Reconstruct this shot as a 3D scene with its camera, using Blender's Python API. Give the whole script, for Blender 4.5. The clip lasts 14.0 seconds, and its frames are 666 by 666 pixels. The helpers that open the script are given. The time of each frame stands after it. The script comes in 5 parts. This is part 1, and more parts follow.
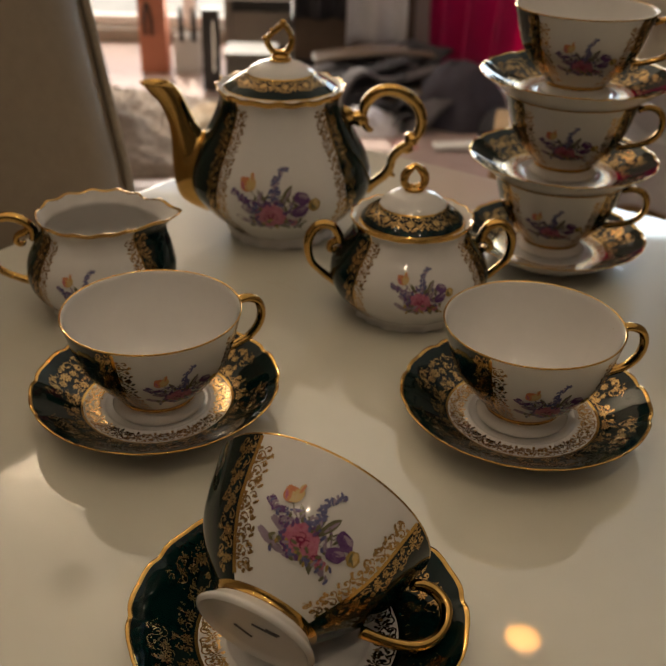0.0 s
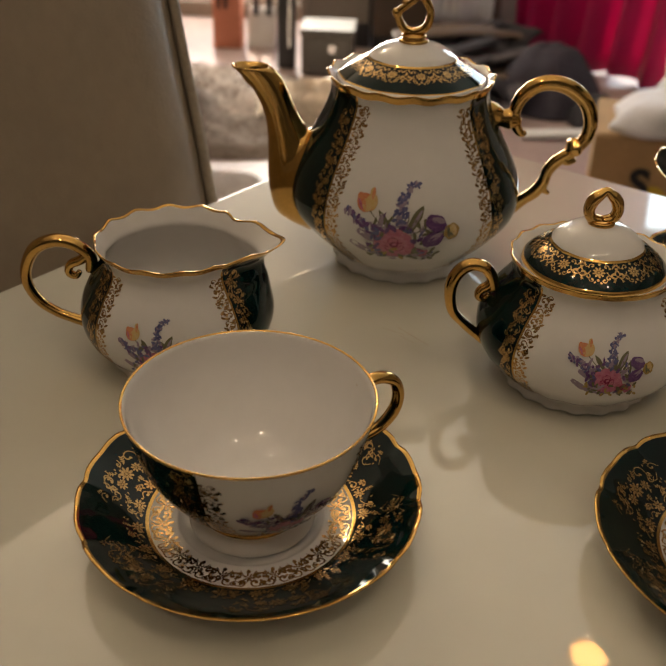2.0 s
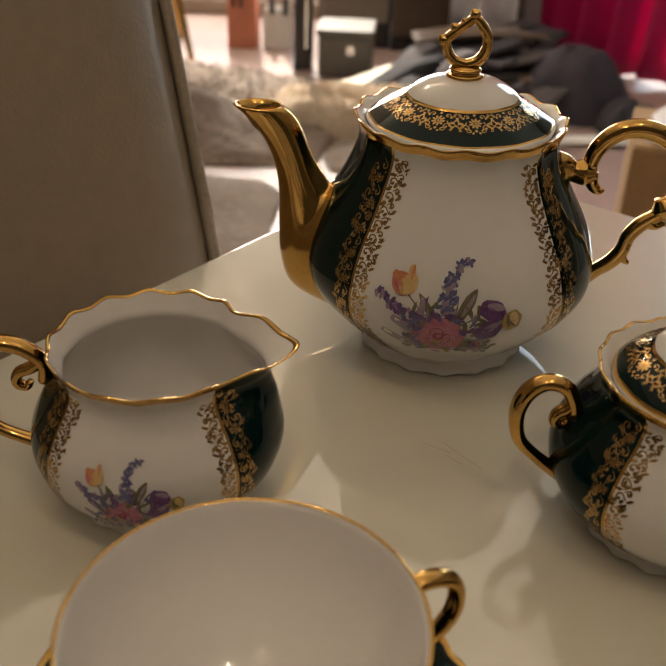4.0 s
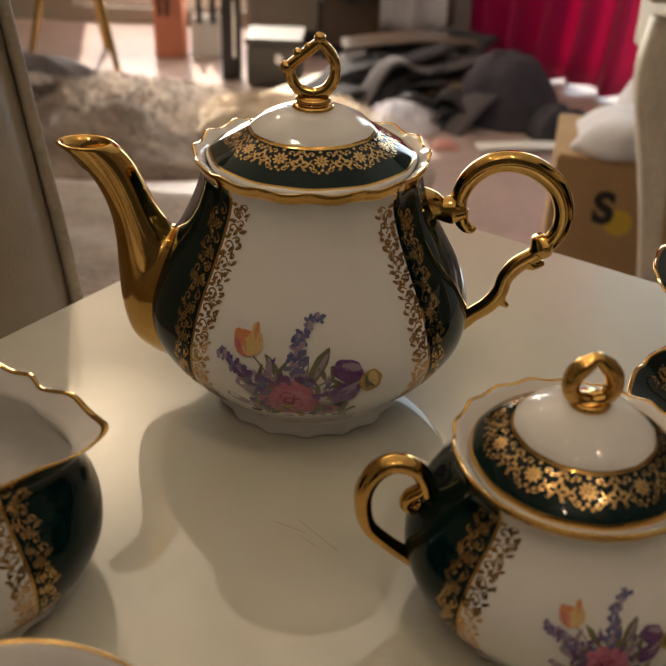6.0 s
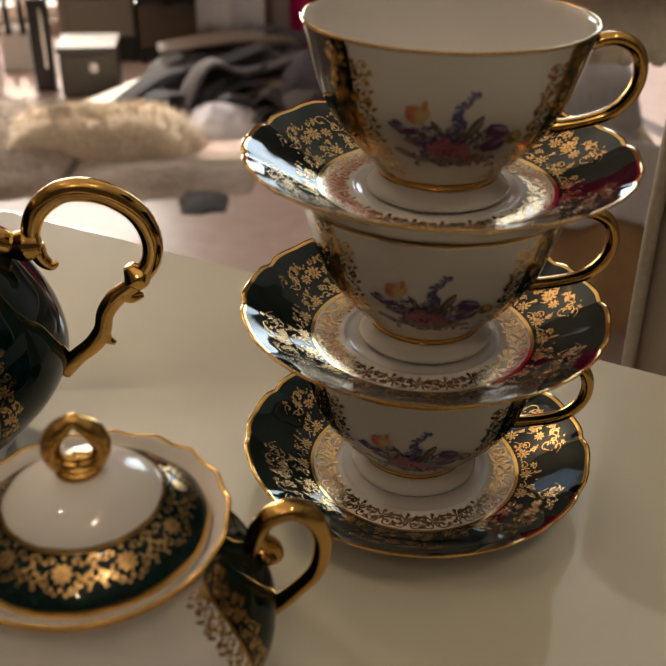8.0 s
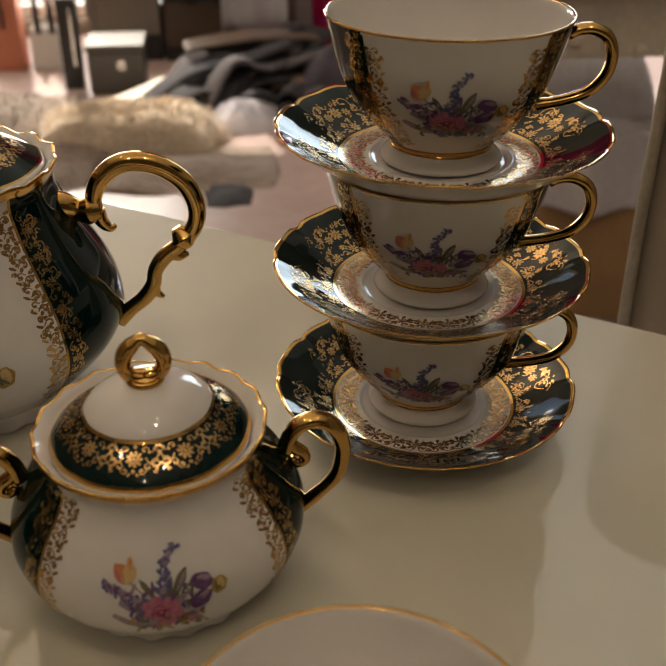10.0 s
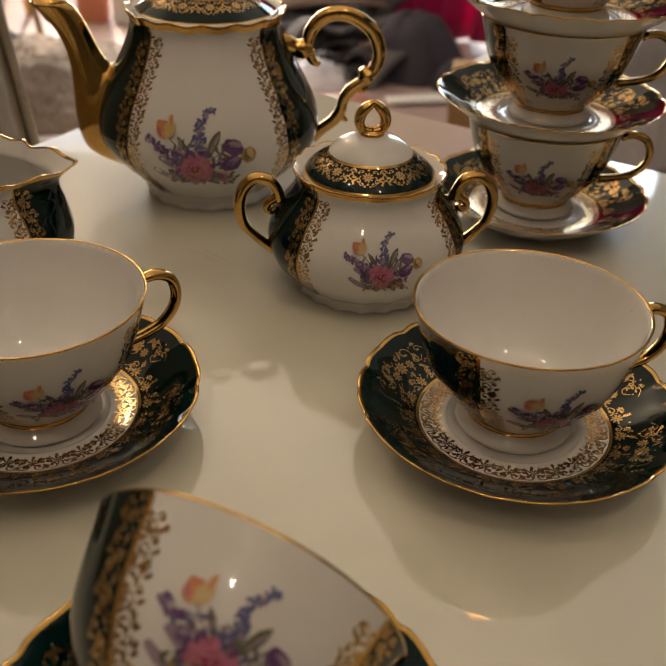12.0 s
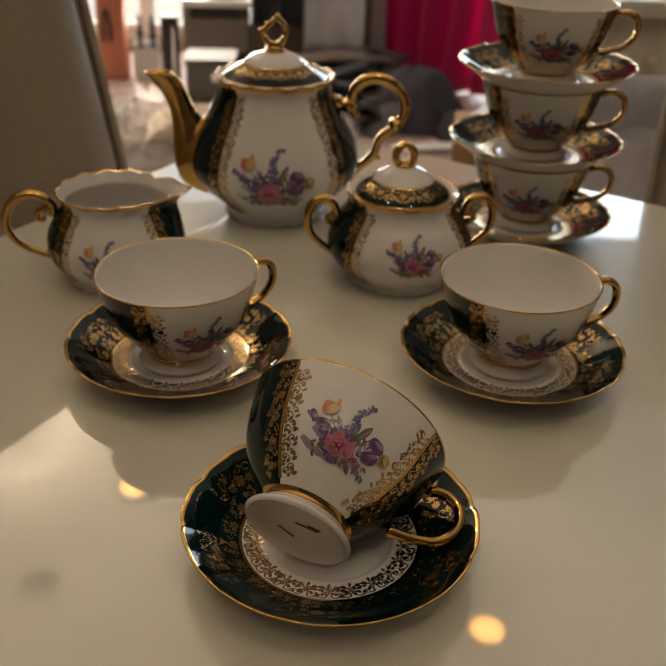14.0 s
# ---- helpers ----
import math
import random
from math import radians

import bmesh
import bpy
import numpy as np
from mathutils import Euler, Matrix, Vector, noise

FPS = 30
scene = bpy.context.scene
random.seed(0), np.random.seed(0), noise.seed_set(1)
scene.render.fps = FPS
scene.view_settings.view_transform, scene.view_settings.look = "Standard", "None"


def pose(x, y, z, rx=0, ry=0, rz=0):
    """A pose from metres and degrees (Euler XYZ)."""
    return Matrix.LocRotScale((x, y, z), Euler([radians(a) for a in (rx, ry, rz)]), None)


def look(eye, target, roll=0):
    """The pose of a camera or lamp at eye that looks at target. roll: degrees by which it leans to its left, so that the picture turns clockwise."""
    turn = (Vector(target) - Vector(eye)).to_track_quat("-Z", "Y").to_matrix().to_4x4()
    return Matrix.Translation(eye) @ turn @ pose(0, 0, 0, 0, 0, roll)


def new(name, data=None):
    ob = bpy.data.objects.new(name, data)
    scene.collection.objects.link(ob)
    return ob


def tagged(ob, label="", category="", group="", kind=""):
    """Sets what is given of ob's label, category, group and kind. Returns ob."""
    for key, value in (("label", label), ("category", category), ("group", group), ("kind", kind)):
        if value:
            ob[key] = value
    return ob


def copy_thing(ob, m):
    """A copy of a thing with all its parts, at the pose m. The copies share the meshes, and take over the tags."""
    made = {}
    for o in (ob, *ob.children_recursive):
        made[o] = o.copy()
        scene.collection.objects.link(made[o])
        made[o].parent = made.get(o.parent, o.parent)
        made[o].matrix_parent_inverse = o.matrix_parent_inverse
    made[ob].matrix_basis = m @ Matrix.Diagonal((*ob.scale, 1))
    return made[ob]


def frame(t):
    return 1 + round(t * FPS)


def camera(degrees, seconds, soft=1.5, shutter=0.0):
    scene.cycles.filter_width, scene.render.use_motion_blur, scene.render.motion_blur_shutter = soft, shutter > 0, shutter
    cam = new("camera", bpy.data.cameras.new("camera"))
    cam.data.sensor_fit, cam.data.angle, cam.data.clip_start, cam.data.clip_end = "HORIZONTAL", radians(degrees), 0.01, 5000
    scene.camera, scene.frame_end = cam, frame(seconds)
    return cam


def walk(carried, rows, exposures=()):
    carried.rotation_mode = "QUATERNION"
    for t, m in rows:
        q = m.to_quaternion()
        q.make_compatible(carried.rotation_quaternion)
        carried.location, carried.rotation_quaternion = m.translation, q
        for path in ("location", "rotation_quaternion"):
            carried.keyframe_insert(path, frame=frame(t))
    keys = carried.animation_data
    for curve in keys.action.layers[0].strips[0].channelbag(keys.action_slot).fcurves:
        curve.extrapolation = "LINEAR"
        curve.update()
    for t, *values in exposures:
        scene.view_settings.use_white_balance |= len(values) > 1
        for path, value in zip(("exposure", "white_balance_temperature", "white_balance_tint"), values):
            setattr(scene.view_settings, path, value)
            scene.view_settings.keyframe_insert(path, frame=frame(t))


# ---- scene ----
# ================= camera and walk =================
cam = camera(38.8, 14.0)
cam.data.dof.use_dof = True
cam.data.dof.focus_distance = 0.42
cam.data.dof.aperture_fstop = 15.0
METRES, EYE, TILT, LEAN, TURN = 1.0, 0.310, -29.74, -1.21, 0.0
ROWS = [
    (0.0, 0.0, 0.0, 0.0, 0.0, 0.0, -0.0),
    (0.5, -0.0036, 0.0014, -0.0015, 0.41, -0.1, -0.6),
    (1.0, -0.0205, 0.0436, 0.0019, 1.23, -0.45, -1.33),
    (1.5, -0.0342, 0.1016, 0.0204, 2.43, -1.01, -1.91),
    (2.0, -0.0463, 0.1549, 0.0463, 3.45, -1.34, -2.29),
    (2.5, -0.0609, 0.1923, 0.0625, 4.42, -1.6, -2.68),
    (5.0, -0.0612, 0.3024, 0.1128, 3.81, -1.6, -3.1),
    (5.5, -0.0378, 0.3136, 0.1188, 2.5, -1.34, -2.22),
    (6.0, -0.0212, 0.32, 0.1197, 1.22, -1.19, -1.19),
    (6.5, 0.0094, 0.3202, 0.1201, -0.5, -1.12, 0.33),
    (7.0, 0.0469, 0.3247, 0.122, -2.61, -1.13, 1.88),
    (7.5, 0.0806, 0.335, 0.1285, -4.91, -1.3, 3.2),
    (8.0, 0.0972, 0.3486, 0.1327, -6.23, -1.48, 3.99),
    (10.5, 0.0845, 0.2552, 0.0963, -4.43, -1.58, 3.55),
    (11.0, 0.0612, 0.2146, 0.0722, -3.98, -1.77, 2.49),
    (11.5, 0.031, 0.1708, 0.0381, -3.51, -1.96, 1.25),
    (12.0, 0.0073, 0.1242, 0.0114, -2.85, -2.43, 0.59),
    (12.5, -0.0041, 0.0864, -0.0058, -2.35, -2.65, 0.26),
    (13.0, -0.0171, 0.0538, -0.0126, -2.2, -2.26, 0.44),
    (13.5, -0.0246, -0.0038, -0.0245, -2.46, -1.01, 0.72),
    (14.0, -0.0324, -0.0561, -0.0312, -2.71, 0.5, 0.99),
]
walk(cam, [(t, pose(0, 0, EYE, TILT, LEAN, TURN) @ pose(METRES * x, METRES * y, METRES * z, 90 + pitch, roll, yaw)) for t, x, y, z, yaw, pitch, roll in ROWS],
     exposures=[(0.0, 0.34, 7000, 10), (1.5, 0.56, 7000, 10), (2.5, 0.57, 7000, 10), (5.0, 0.62, 7000, 10), (7.5, 0.45, 7000, 10), (10.5, 0.46, 7000, 10), (12.0, 0.66, 7000, 10), (13.2, 0.65, 7000, 10), (14.0, 0.39, 7000, 10)])

# ================= light =================
FLOOR, CEIL = -0.72, 2.5
world = bpy.data.worlds.new("world")
scene.world = world
world.use_nodes = True
wn = world.node_tree.nodes
sky = wn.new("ShaderNodeTexSky")
sky.sky_type = "NISHITA"
sky.sun_disc = False
sky.sun_elevation = radians(52)
sky.sun_rotation = radians(-12)
wn["Background"].inputs["Strength"].default_value = 0.12
world.node_tree.links.new(sky.outputs[0], wn["Background"].inputs["Color"])

sun_data = bpy.data.lights.new("sun", "SUN")
sun_data.energy, sun_data.angle, sun_data.color = 5.0, radians(0.5), (1.0, 0.93, 0.82)
sun = new("sun", sun_data)
SUN_AZ, SUN_EL = radians(-12), radians(52)
sun_dir = Vector((math.sin(SUN_AZ) * math.cos(SUN_EL), math.cos(SUN_AZ) * math.cos(SUN_EL), math.sin(SUN_EL)))
sun.matrix_world = look(sun_dir * 10, (0, 0, 0))


def area(name, x, y, z, target, sx, sy, power, colour, shape="RECTANGLE"):
    d = bpy.data.lights.new(name, "AREA")
    d.shape, d.size, d.size_y, d.energy, d.color = shape, sx, sy, power, colour
    ob = new(name, d)
    ob.matrix_world = look((x, y, z), target)
    return ob


# daylight in the openings
area("window_light", 1.20, 4.44, 0.60, (1.0, 1.5, 0.5), 1.34, 2.0, 36, (0.68, 0.85, 1.0))
area("window_light_side", -0.68, 4.44, 0.20, (-0.5, 2.4, 1.2), 1.1, 1.6, 46, (1.0, 0.95, 0.86))
# ceiling spots
SPOTS = [(0.78, 2.55), (-0.70, 3.45)]
for sx, sy in SPOTS:
    area("ceiling_spot_light", sx, sy, CEIL - 0.03, (sx, sy, 0), 0.13, 0.13, 0.40, (1.0, 0.42, 0.10), "DISK")
# pendant bulbs: lamps known by glints, hung low as fill for ceiling and walls
PENDANTS = [(-0.75, 0.30, 5), (0.55, -0.35, 7.5), (-0.35, -1.0, 7.5), (-1.37, 3.85, 36)]
for sx, sy, watts in PENDANTS:
    d = bpy.data.lights.new("pendant_fill_bulb", "POINT")
    d.energy, d.shadow_soft_size, d.color = watts, 0.05, (1.0, 0.84, 0.66)
    new("pendant_fill_bulb", d).location = (sx, sy, CEIL - 0.42)


# ================= materials =================
def material(name, base, rough=0.5, metal=0.0, coat=0.0, noise_scale=0.0, amount=0.0, base2=None, bump=0.0, bump_scale=0.0, spec=0.5, rough_var=0.0, sheen=0.0):
    m = bpy.data.materials.new(name)
    m.use_nodes = True
    nt = m.node_tree
    b = nt.nodes["Principled BSDF"]
    b.inputs["Base Color"].default_value = (*base, 1)
    b.inputs["Roughness"].default_value = rough
    b.inputs["Metallic"].default_value = metal
    b.inputs["Coat Weight"].default_value = coat
    b.inputs["Coat Roughness"].default_value = 0.03
    b.inputs["Specular IOR Level"].default_value = spec
    b.inputs["Sheen Weight"].default_value = sheen
    co = nt.nodes.new("ShaderNodeTexCoord")
    if noise_scale:
        n1 = nt.nodes.new("ShaderNodeTexNoise")
        n1.inputs["Scale"].default_value = noise_scale
        n1.inputs["Detail"].default_value = 6
        nt.links.new(co.outputs["Object"], n1.inputs["Vector"])
        n2 = nt.nodes.new("ShaderNodeTexNoise")
        n2.inputs["Scale"].default_value = noise_scale * 7.3
        n2.inputs["Detail"].default_value = 3
        nt.links.new(co.outputs["Object"], n2.inputs["Vector"])
        mx = nt.nodes.new("ShaderNodeMath")
        mx.operation = "ADD"
        nt.links.new(n1.outputs["Fac"], mx.inputs[0])
        nt.links.new(n2.outputs["Fac"], mx.inputs[1])
        mr = nt.nodes.new("ShaderNodeMapRange")
        mr.inputs["From Min"].default_value, mr.inputs["From Max"].default_value = 0.7, 1.3
        nt.links.new(mx.outputs[0], mr.inputs["Value"])
        cm = nt.nodes.new("ShaderNodeMix")
        cm.data_type = "RGBA"
        nt.links.new(mr.outputs["Result"], cm.inputs["Factor"])
        other = base2 or tuple(c * (1 - amount) for c in base)
        cm.inputs[6].default_value, cm.inputs[7].default_value = (*base, 1), (*other, 1)
        nt.links.new(cm.outputs[2], b.inputs["Base Color"])
        if rough_var:
            rr = nt.nodes.new("ShaderNodeMapRange")
            rr.inputs["To Min"].default_value, rr.inputs["To Max"].default_value = rough, rough + rough_var
            nt.links.new(n1.outputs["Fac"], rr.inputs["Value"])
            nt.links.new(rr.outputs["Result"], b.inputs["Roughness"])
    if bump:
        n3 = nt.nodes.new("ShaderNodeTexNoise")
        n3.inputs["Scale"].default_value = bump_scale
        n3.inputs["Detail"].default_value = 4
        nt.links.new(co.outputs["Object"], n3.inputs["Vector"])
        bp = nt.nodes.new("ShaderNodeBump")
        bp.inputs["Strength"].default_value = 1.0
        bp.inputs["Distance"].default_value = bump
        nt.links.new(n3.outputs["Fac"], bp.inputs["Height"])
        nt.links.new(bp.outputs["Normal"], b.inputs["Normal"])
    return m


PORCELAIN = material("porcelain", (0.72, 0.692, 0.668), 0.07, 0, 0.0, 30, 0.03, bump=0.00006, bump_scale=60)
GREEN = material("green_glaze", (0.0010, 0.0135, 0.0130), 0.05, 0, 0.0, 40, 0.35, bump=0.00005, bump_scale=70, spec=0.27)
GOLD = material("gilding", (0.69, 0.41, 0.125), 0.07, 1.0, 0, 90, 0.25, rough_var=0.08, bump=0.00004, bump_scale=160)
LACE = material("gilt_lace", (0.72, 0.45, 0.19), 0.20, 1.0, 0, 300, 0.4, rough_var=0.12)
TABLE = material("back_painted_glass", (0.63, 0.60, 0.505), 0.32, 0, 1.0, 5, 0.05, spec=0.25)
TABLE.node_tree.nodes["Principled BSDF"].inputs["Coat IOR"].default_value = 1.85
LEATHER = material("taupe_leather", (0.29, 0.225, 0.16), 0.48, 0, 0, 12, 0.14, bump=0.0004, bump_scale=420)
PIPING = material("stitched_piping", (0.34, 0.28, 0.21), 0.4, 0, 0, 40, 0.3)
WALL = material("plaster_wall", (0.27, 0.235, 0.20), 0.85, 0, 0, 2.0, 0.08, bump=0.0015, bump_scale=60)
# for the unseen south wall: dark so less light bounces onto the porcelain
DARK_WALL = material("unseen_dark_wall", (0.085, 0.072, 0.062), 0.8, 0, 0, 2.0, 0.2, bump=0.0015, bump_scale=60)
CEILING = material("ceiling_paint", (0.84, 0.80, 0.71), 0.9, 0, 0, 1.5, 0.06, bump=0.001, bump_scale=50)
FLOORM = material("pale_floor", (0.39, 0.29, 0.265), 0.35, 0, 0, 3, 0.22, bump=0.0006, bump_scale=30)
CARDBOARD = material("cardboard", (0.46, 0.29, 0.14), 0.85, 0, 0, 14, 0.18, bump=0.0006, bump_scale=160)
CREAM = material("cream_paint", (0.76, 0.70, 0.58), 0.45, 0, 0, 16, 0.22, bump=0.0008, bump_scale=60)
WHITE_CLOTH = material("white_cloth", (0.76, 0.745, 0.79), 0.9, 0, 0, 12, 0.15, bump=0.003, bump_scale=40)
FUR = material("taupe_fur", (0.26, 0.195, 0.155), 0.95, 0, 0, 9, 0.45, bump=0.006, bump_scale=70, sheen=0.3)
PALE_FUR = material("cream_fleece", (0.74, 0.62, 0.49), 0.95, 0, 0, 9, 0.3, bump=0.008, bump_scale=80, sheen=0.3)
DARK_CLOTH = material("charcoal_cloth", (0.035, 0.032, 0.040), 0.9, 0, 0, 14, 0.5, bump=0.002, bump_scale=90)
PLUM_CLOTH = material("dark_plum_cloth", (0.045, 0.038, 0.055), 0.9, 0, 0, 14, 0.4, bump=0.002, bump_scale=90)
GREY_CLOTH = material("grey_cloth", (0.095, 0.083, 0.09), 0.9, 0, 0, 14, 0.4, bump=0.002, bump_scale=90)
PINK = material("magenta_velvet", (0.22, 0.006, 0.065), 0.7, 0, 0, 10, 0.3, bump=0.001, bump_scale=80, sheen=0.15)
PINK_NT = PINK.node_tree
TRL = PINK_NT.nodes.new("ShaderNodeBsdfTranslucent")
TRL.inputs["Color"].default_value = (0.88, 0.06, 0.26, 1)
TMX = PINK_NT.nodes.new("ShaderNodeMixShader")
TMX.inputs[0].default_value = 0.34
PINK_NT.links.new(PINK_NT.nodes["Principled BSDF"].outputs[0], TMX.inputs[1])
PINK_NT.links.new(TRL.outputs[0], TMX.inputs[2])
PINK_NT.links.new(TMX.outputs[0], PINK_NT.nodes["Material Output"].inputs["Surface"])
ORANGE = material("coral_card", (0.55, 0.20, 0.12), 0.7, 0, 0, 12, 0.2)
WHITE_PAINT = material("white_paint", (0.75, 0.74, 0.72), 0.5, 0, 0, 8, 0.08)
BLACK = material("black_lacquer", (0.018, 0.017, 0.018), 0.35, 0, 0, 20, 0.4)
CHROME = material("chrome", (0.7, 0.7, 0.72), 0.12, 1.0, 0, 30, 0.1)
WOODBROWN = material("brown_wood", (0.13, 0.085, 0.058), 0.5, 0, 0, 12, 0.35, bump=0.0008, bump_scale=60)
GOLDEN = material("brass_leg", (0.55, 0.36, 0.12), 0.25, 1.0, 0, 30, 0.2)
YELLOW = material("yellow_print", (0.65, 0.45, 0.06), 0.8, 0, 0, 30, 0.15)
GREIGE = material("grey_card", (0.11, 0.097, 0.088), 0.5, 0, 0, 14, 0.25, bump=0.0006, bump_scale=80)
LAMINATE = material("beige_laminate", (0.23, 0.195, 0.16), 0.4, 0, 0, 10, 0.15)
TEAL = material("teal_card", (0.02, 0.24, 0.19), 0.5, 0, 0, 20, 0.2)
PINK_FELT = material("pink_felt", (0.60, 0.30, 0.27), 0.9, 0, 0, 30, 0.25, bump=0.002, bump_scale=90)
PAVING = material("pale_paving", (0.46, 0.44, 0.41), 0.8, 0, 0, 1.2, 0.25, bump=0.003, bump_scale=12)
INK = material("black_print", (0.03, 0.028, 0.03), 0.8, 0, 0, 60, 0.3)


# ================= mesh helpers =================
def finish(name, verts, faces, mats, fmat=None, parent=None, label="", smooth=True):
    me = bpy.data.meshes.new(name)
    me.from_pydata([tuple(v) for v in verts], [], faces)
    for m in (mats if isinstance(mats, (list, tuple)) else [mats]):
        me.materials.append(m)
    if fmat is not None:
        me.polygons.foreach_set("material_index", np.array(fmat, dtype=np.int32))
    me.polygons.foreach_set("use_smooth", np.full(len(faces), smooth))
    me.update()
    ob = new(name, me)
    if parent is not None:
        ob.parent = parent
    if label:
        ob["label"] = label
    return ob


def part(name, bm, mat, parent=None, label="", smooth=False):
    me = bpy.data.meshes.new(name)
    bm.normal_update()
    bm.to_mesh(me)
    bm.free()
    for m in (mat if isinstance(mat, (list, tuple)) else [mat]):
        me.materials.append(m)
    me.polygons.foreach_set("use_smooth", np.full(len(me.polygons), smooth))
    ob = new(name, me)
    if parent is not None:
        ob.parent = parent
    if label:
        ob["label"] = label
    return ob


def empty(name, m, label, category, group=""):
    e = new(name)
    e.empty_display_size = 0.02
    e.matrix_world = m
    return tagged(e, label, category, group)


def box(bm, x0, y0, z0, x1, y1, z1, bevel=0.0):
    r = bmesh.ops.create_cube(bm, size=1.0)
    for v in r["verts"]:
        v.co = Vector((x0 + (v.co.x + 0.5) * (x1 - x0), y0 + (v.co.y + 0.5) * (y1 - y0), z0 + (v.co.z + 0.5) * (z1 - z0)))
    if bevel:
        edges = list({e for v in r["verts"] for e in v.link_edges})
        bmesh.ops.bevel(bm, geom=edges, offset=bevel, segments=2, profile=0.6, affect="EDGES")
    return bm


def spline(pts, n):
    """Catmull-Rom through the points, n samples, evenly in length."""
    p = np.array(pts, float)
    q = np.vstack([2 * p[0] - p[1], p, 2 * p[-1] - p[-2]])
    out = []
    for i in range(1, len(q) - 2):
        for t in np.linspace(0, 1, 24, endpoint=False):
            a, b, c, d = q[i - 1], q[i], q[i + 1], q[i + 2]
            out.append(0.5 * (2 * b + (c - a) * t + (2 * a - 5 * b + 4 * c - d) * t ** 2 + (3 * b - a - 3 * c + d) * t ** 3))
    out = np.array(out + [p[-1]])
    s = np.concatenate([[0], np.cumsum(np.linalg.norm(np.diff(out, axis=0), axis=1))])
    u = np.linspace(0, s[-1], n)
    return np.stack([np.interp(u, s, out[:, k]) for k in range(out.shape[1])], 1)


class Skin:
    """A turned surface: a profile (r, z) from low to high, with a shape function that changes the radius and height round it."""

    def __init__(self, pts, warp=None, n=160):
        self.prof = spline(pts, n)
        d = np.linalg.norm(np.diff(self.prof, axis=0), axis=1)
        self.s = np.concatenate([[0], np.cumsum(d)])
        self.length = self.s[-1]
        self.warp = warp or (lambda th, r, z: (r, z))

    def rz(self, s):
        return np.interp(s, self.s, self.prof[:, 0]), np.interp(s, self.s, self.prof[:, 1])

    def at(self, th, s):
        r, z = self.rz(s)
        r, z = self.warp(th, r, z)
        return np.array((r * math.cos(th), r * math.sin(th), z))

    def lifted(self, th, s, h):
        e = 1e-4
        p = self.at(th, s)
        a = self.at(th + 1e-3, s) - self.at(th - 1e-3, s)
        b = self.at(th, s + e) - self.at(th, s - e)
        n = np.cross(a, b)
        return p + n / (np.linalg.norm(n) + 1e-12) * h

    def s_at_z(self, z):
        return float(np.interp(z, self.prof[:, 1], self.s))

    def s_at_r(self, r):
        return float(np.interp(r, self.prof[:, 0], self.s))


def turned(name, prof, thetas, warp, mats, choose=None, parent=None, label="", close_start=False, close_end=False):
    """Mesh of a turned profile; choose(theta, i) gives the material's number."""
    verts, faces, fm = [], [], []
    n, m = len(prof), len(thetas)
    for i in range(n):
        for th in thetas:
            r, z = warp(th, prof[i][0], prof[i][1]) if warp else prof[i]
            verts.append((r * math.cos(th), r * math.sin(th), z))
    for i in range(n - 1):
        for j in range(m):
            k = (j + 1) % m
            faces.append((i * m + j, i * m + k, (i + 1) * m + k, (i + 1) * m + j))
            if choose:
                t0, t1 = thetas[j], thetas[k]
                if t1 < t0:
                    t1 += 2 * math.pi
                fm.append(choose((t0 + t1) / 2, i))
            else:
                fm.append(0)
    if close_start:
        faces.append(tuple(reversed(range(m))))
        fm.append(0)
    if close_end:
        faces.append(tuple((n - 1) * m + j for j in range(m)))
        fm.append(choose(0, n - 1) if choose else 0)
    return finish(name, verts, faces, mats, fm, parent, label)


def tube(name, path, radii, mat, parent=None, label="", sides=14, flat=1.0, n=48, closed=False, groove=0.0):
    """A swept tube through 3D points; flat squeezes it across its plane."""
    p = spline(path, n)
    r = np.interp(np.linspace(0, 1, n), np.linspace(0, 1, len(radii)), radii)
    tan = np.gradient(p, axis=0)
    tan /= np.linalg.norm(tan, axis=1)[:, None]
    ref = np.array((0.0, 1.0, 0.0)) if abs(tan[0][1]) < 0.9 else np.array((1.0, 0, 0))
    verts, faces = [], []
    for i in range(n):
        a = ref - tan[i] * ref.dot(tan[i])
        a /= np.linalg.norm(a)
        b = np.cross(tan[i], a)
        for k in range(sides):
            w = 2 * math.pi * k / sides
            rr = r[i] * (1 - groove * (0.5 + 0.5 * math.cos(4 * w)))
            verts.append(p[i] + rr * (math.cos(w) * a * flat + math.sin(w) * b))
    for i in range(n - 1):
        for k in range(sides):
            j = (k + 1) % sides
            faces.append((i * sides + k, i * sides + j, (i + 1) * sides + j, (i + 1) * sides + k))
    faces.append(tuple(reversed(range(sides))))
    faces.append(tuple((n - 1) * sides + k for k in range(sides)))
    return finish(name, verts, faces, mat, None, parent, label)


# ================= large structure =================
def plain_box(name, x0, y0, z0, x1, y1, z1, mat, label, category):
    return tagged(part(name, box(bmesh.new(), x0, y0, z0, x1, y1, z1), mat), label, category, kind="structure")


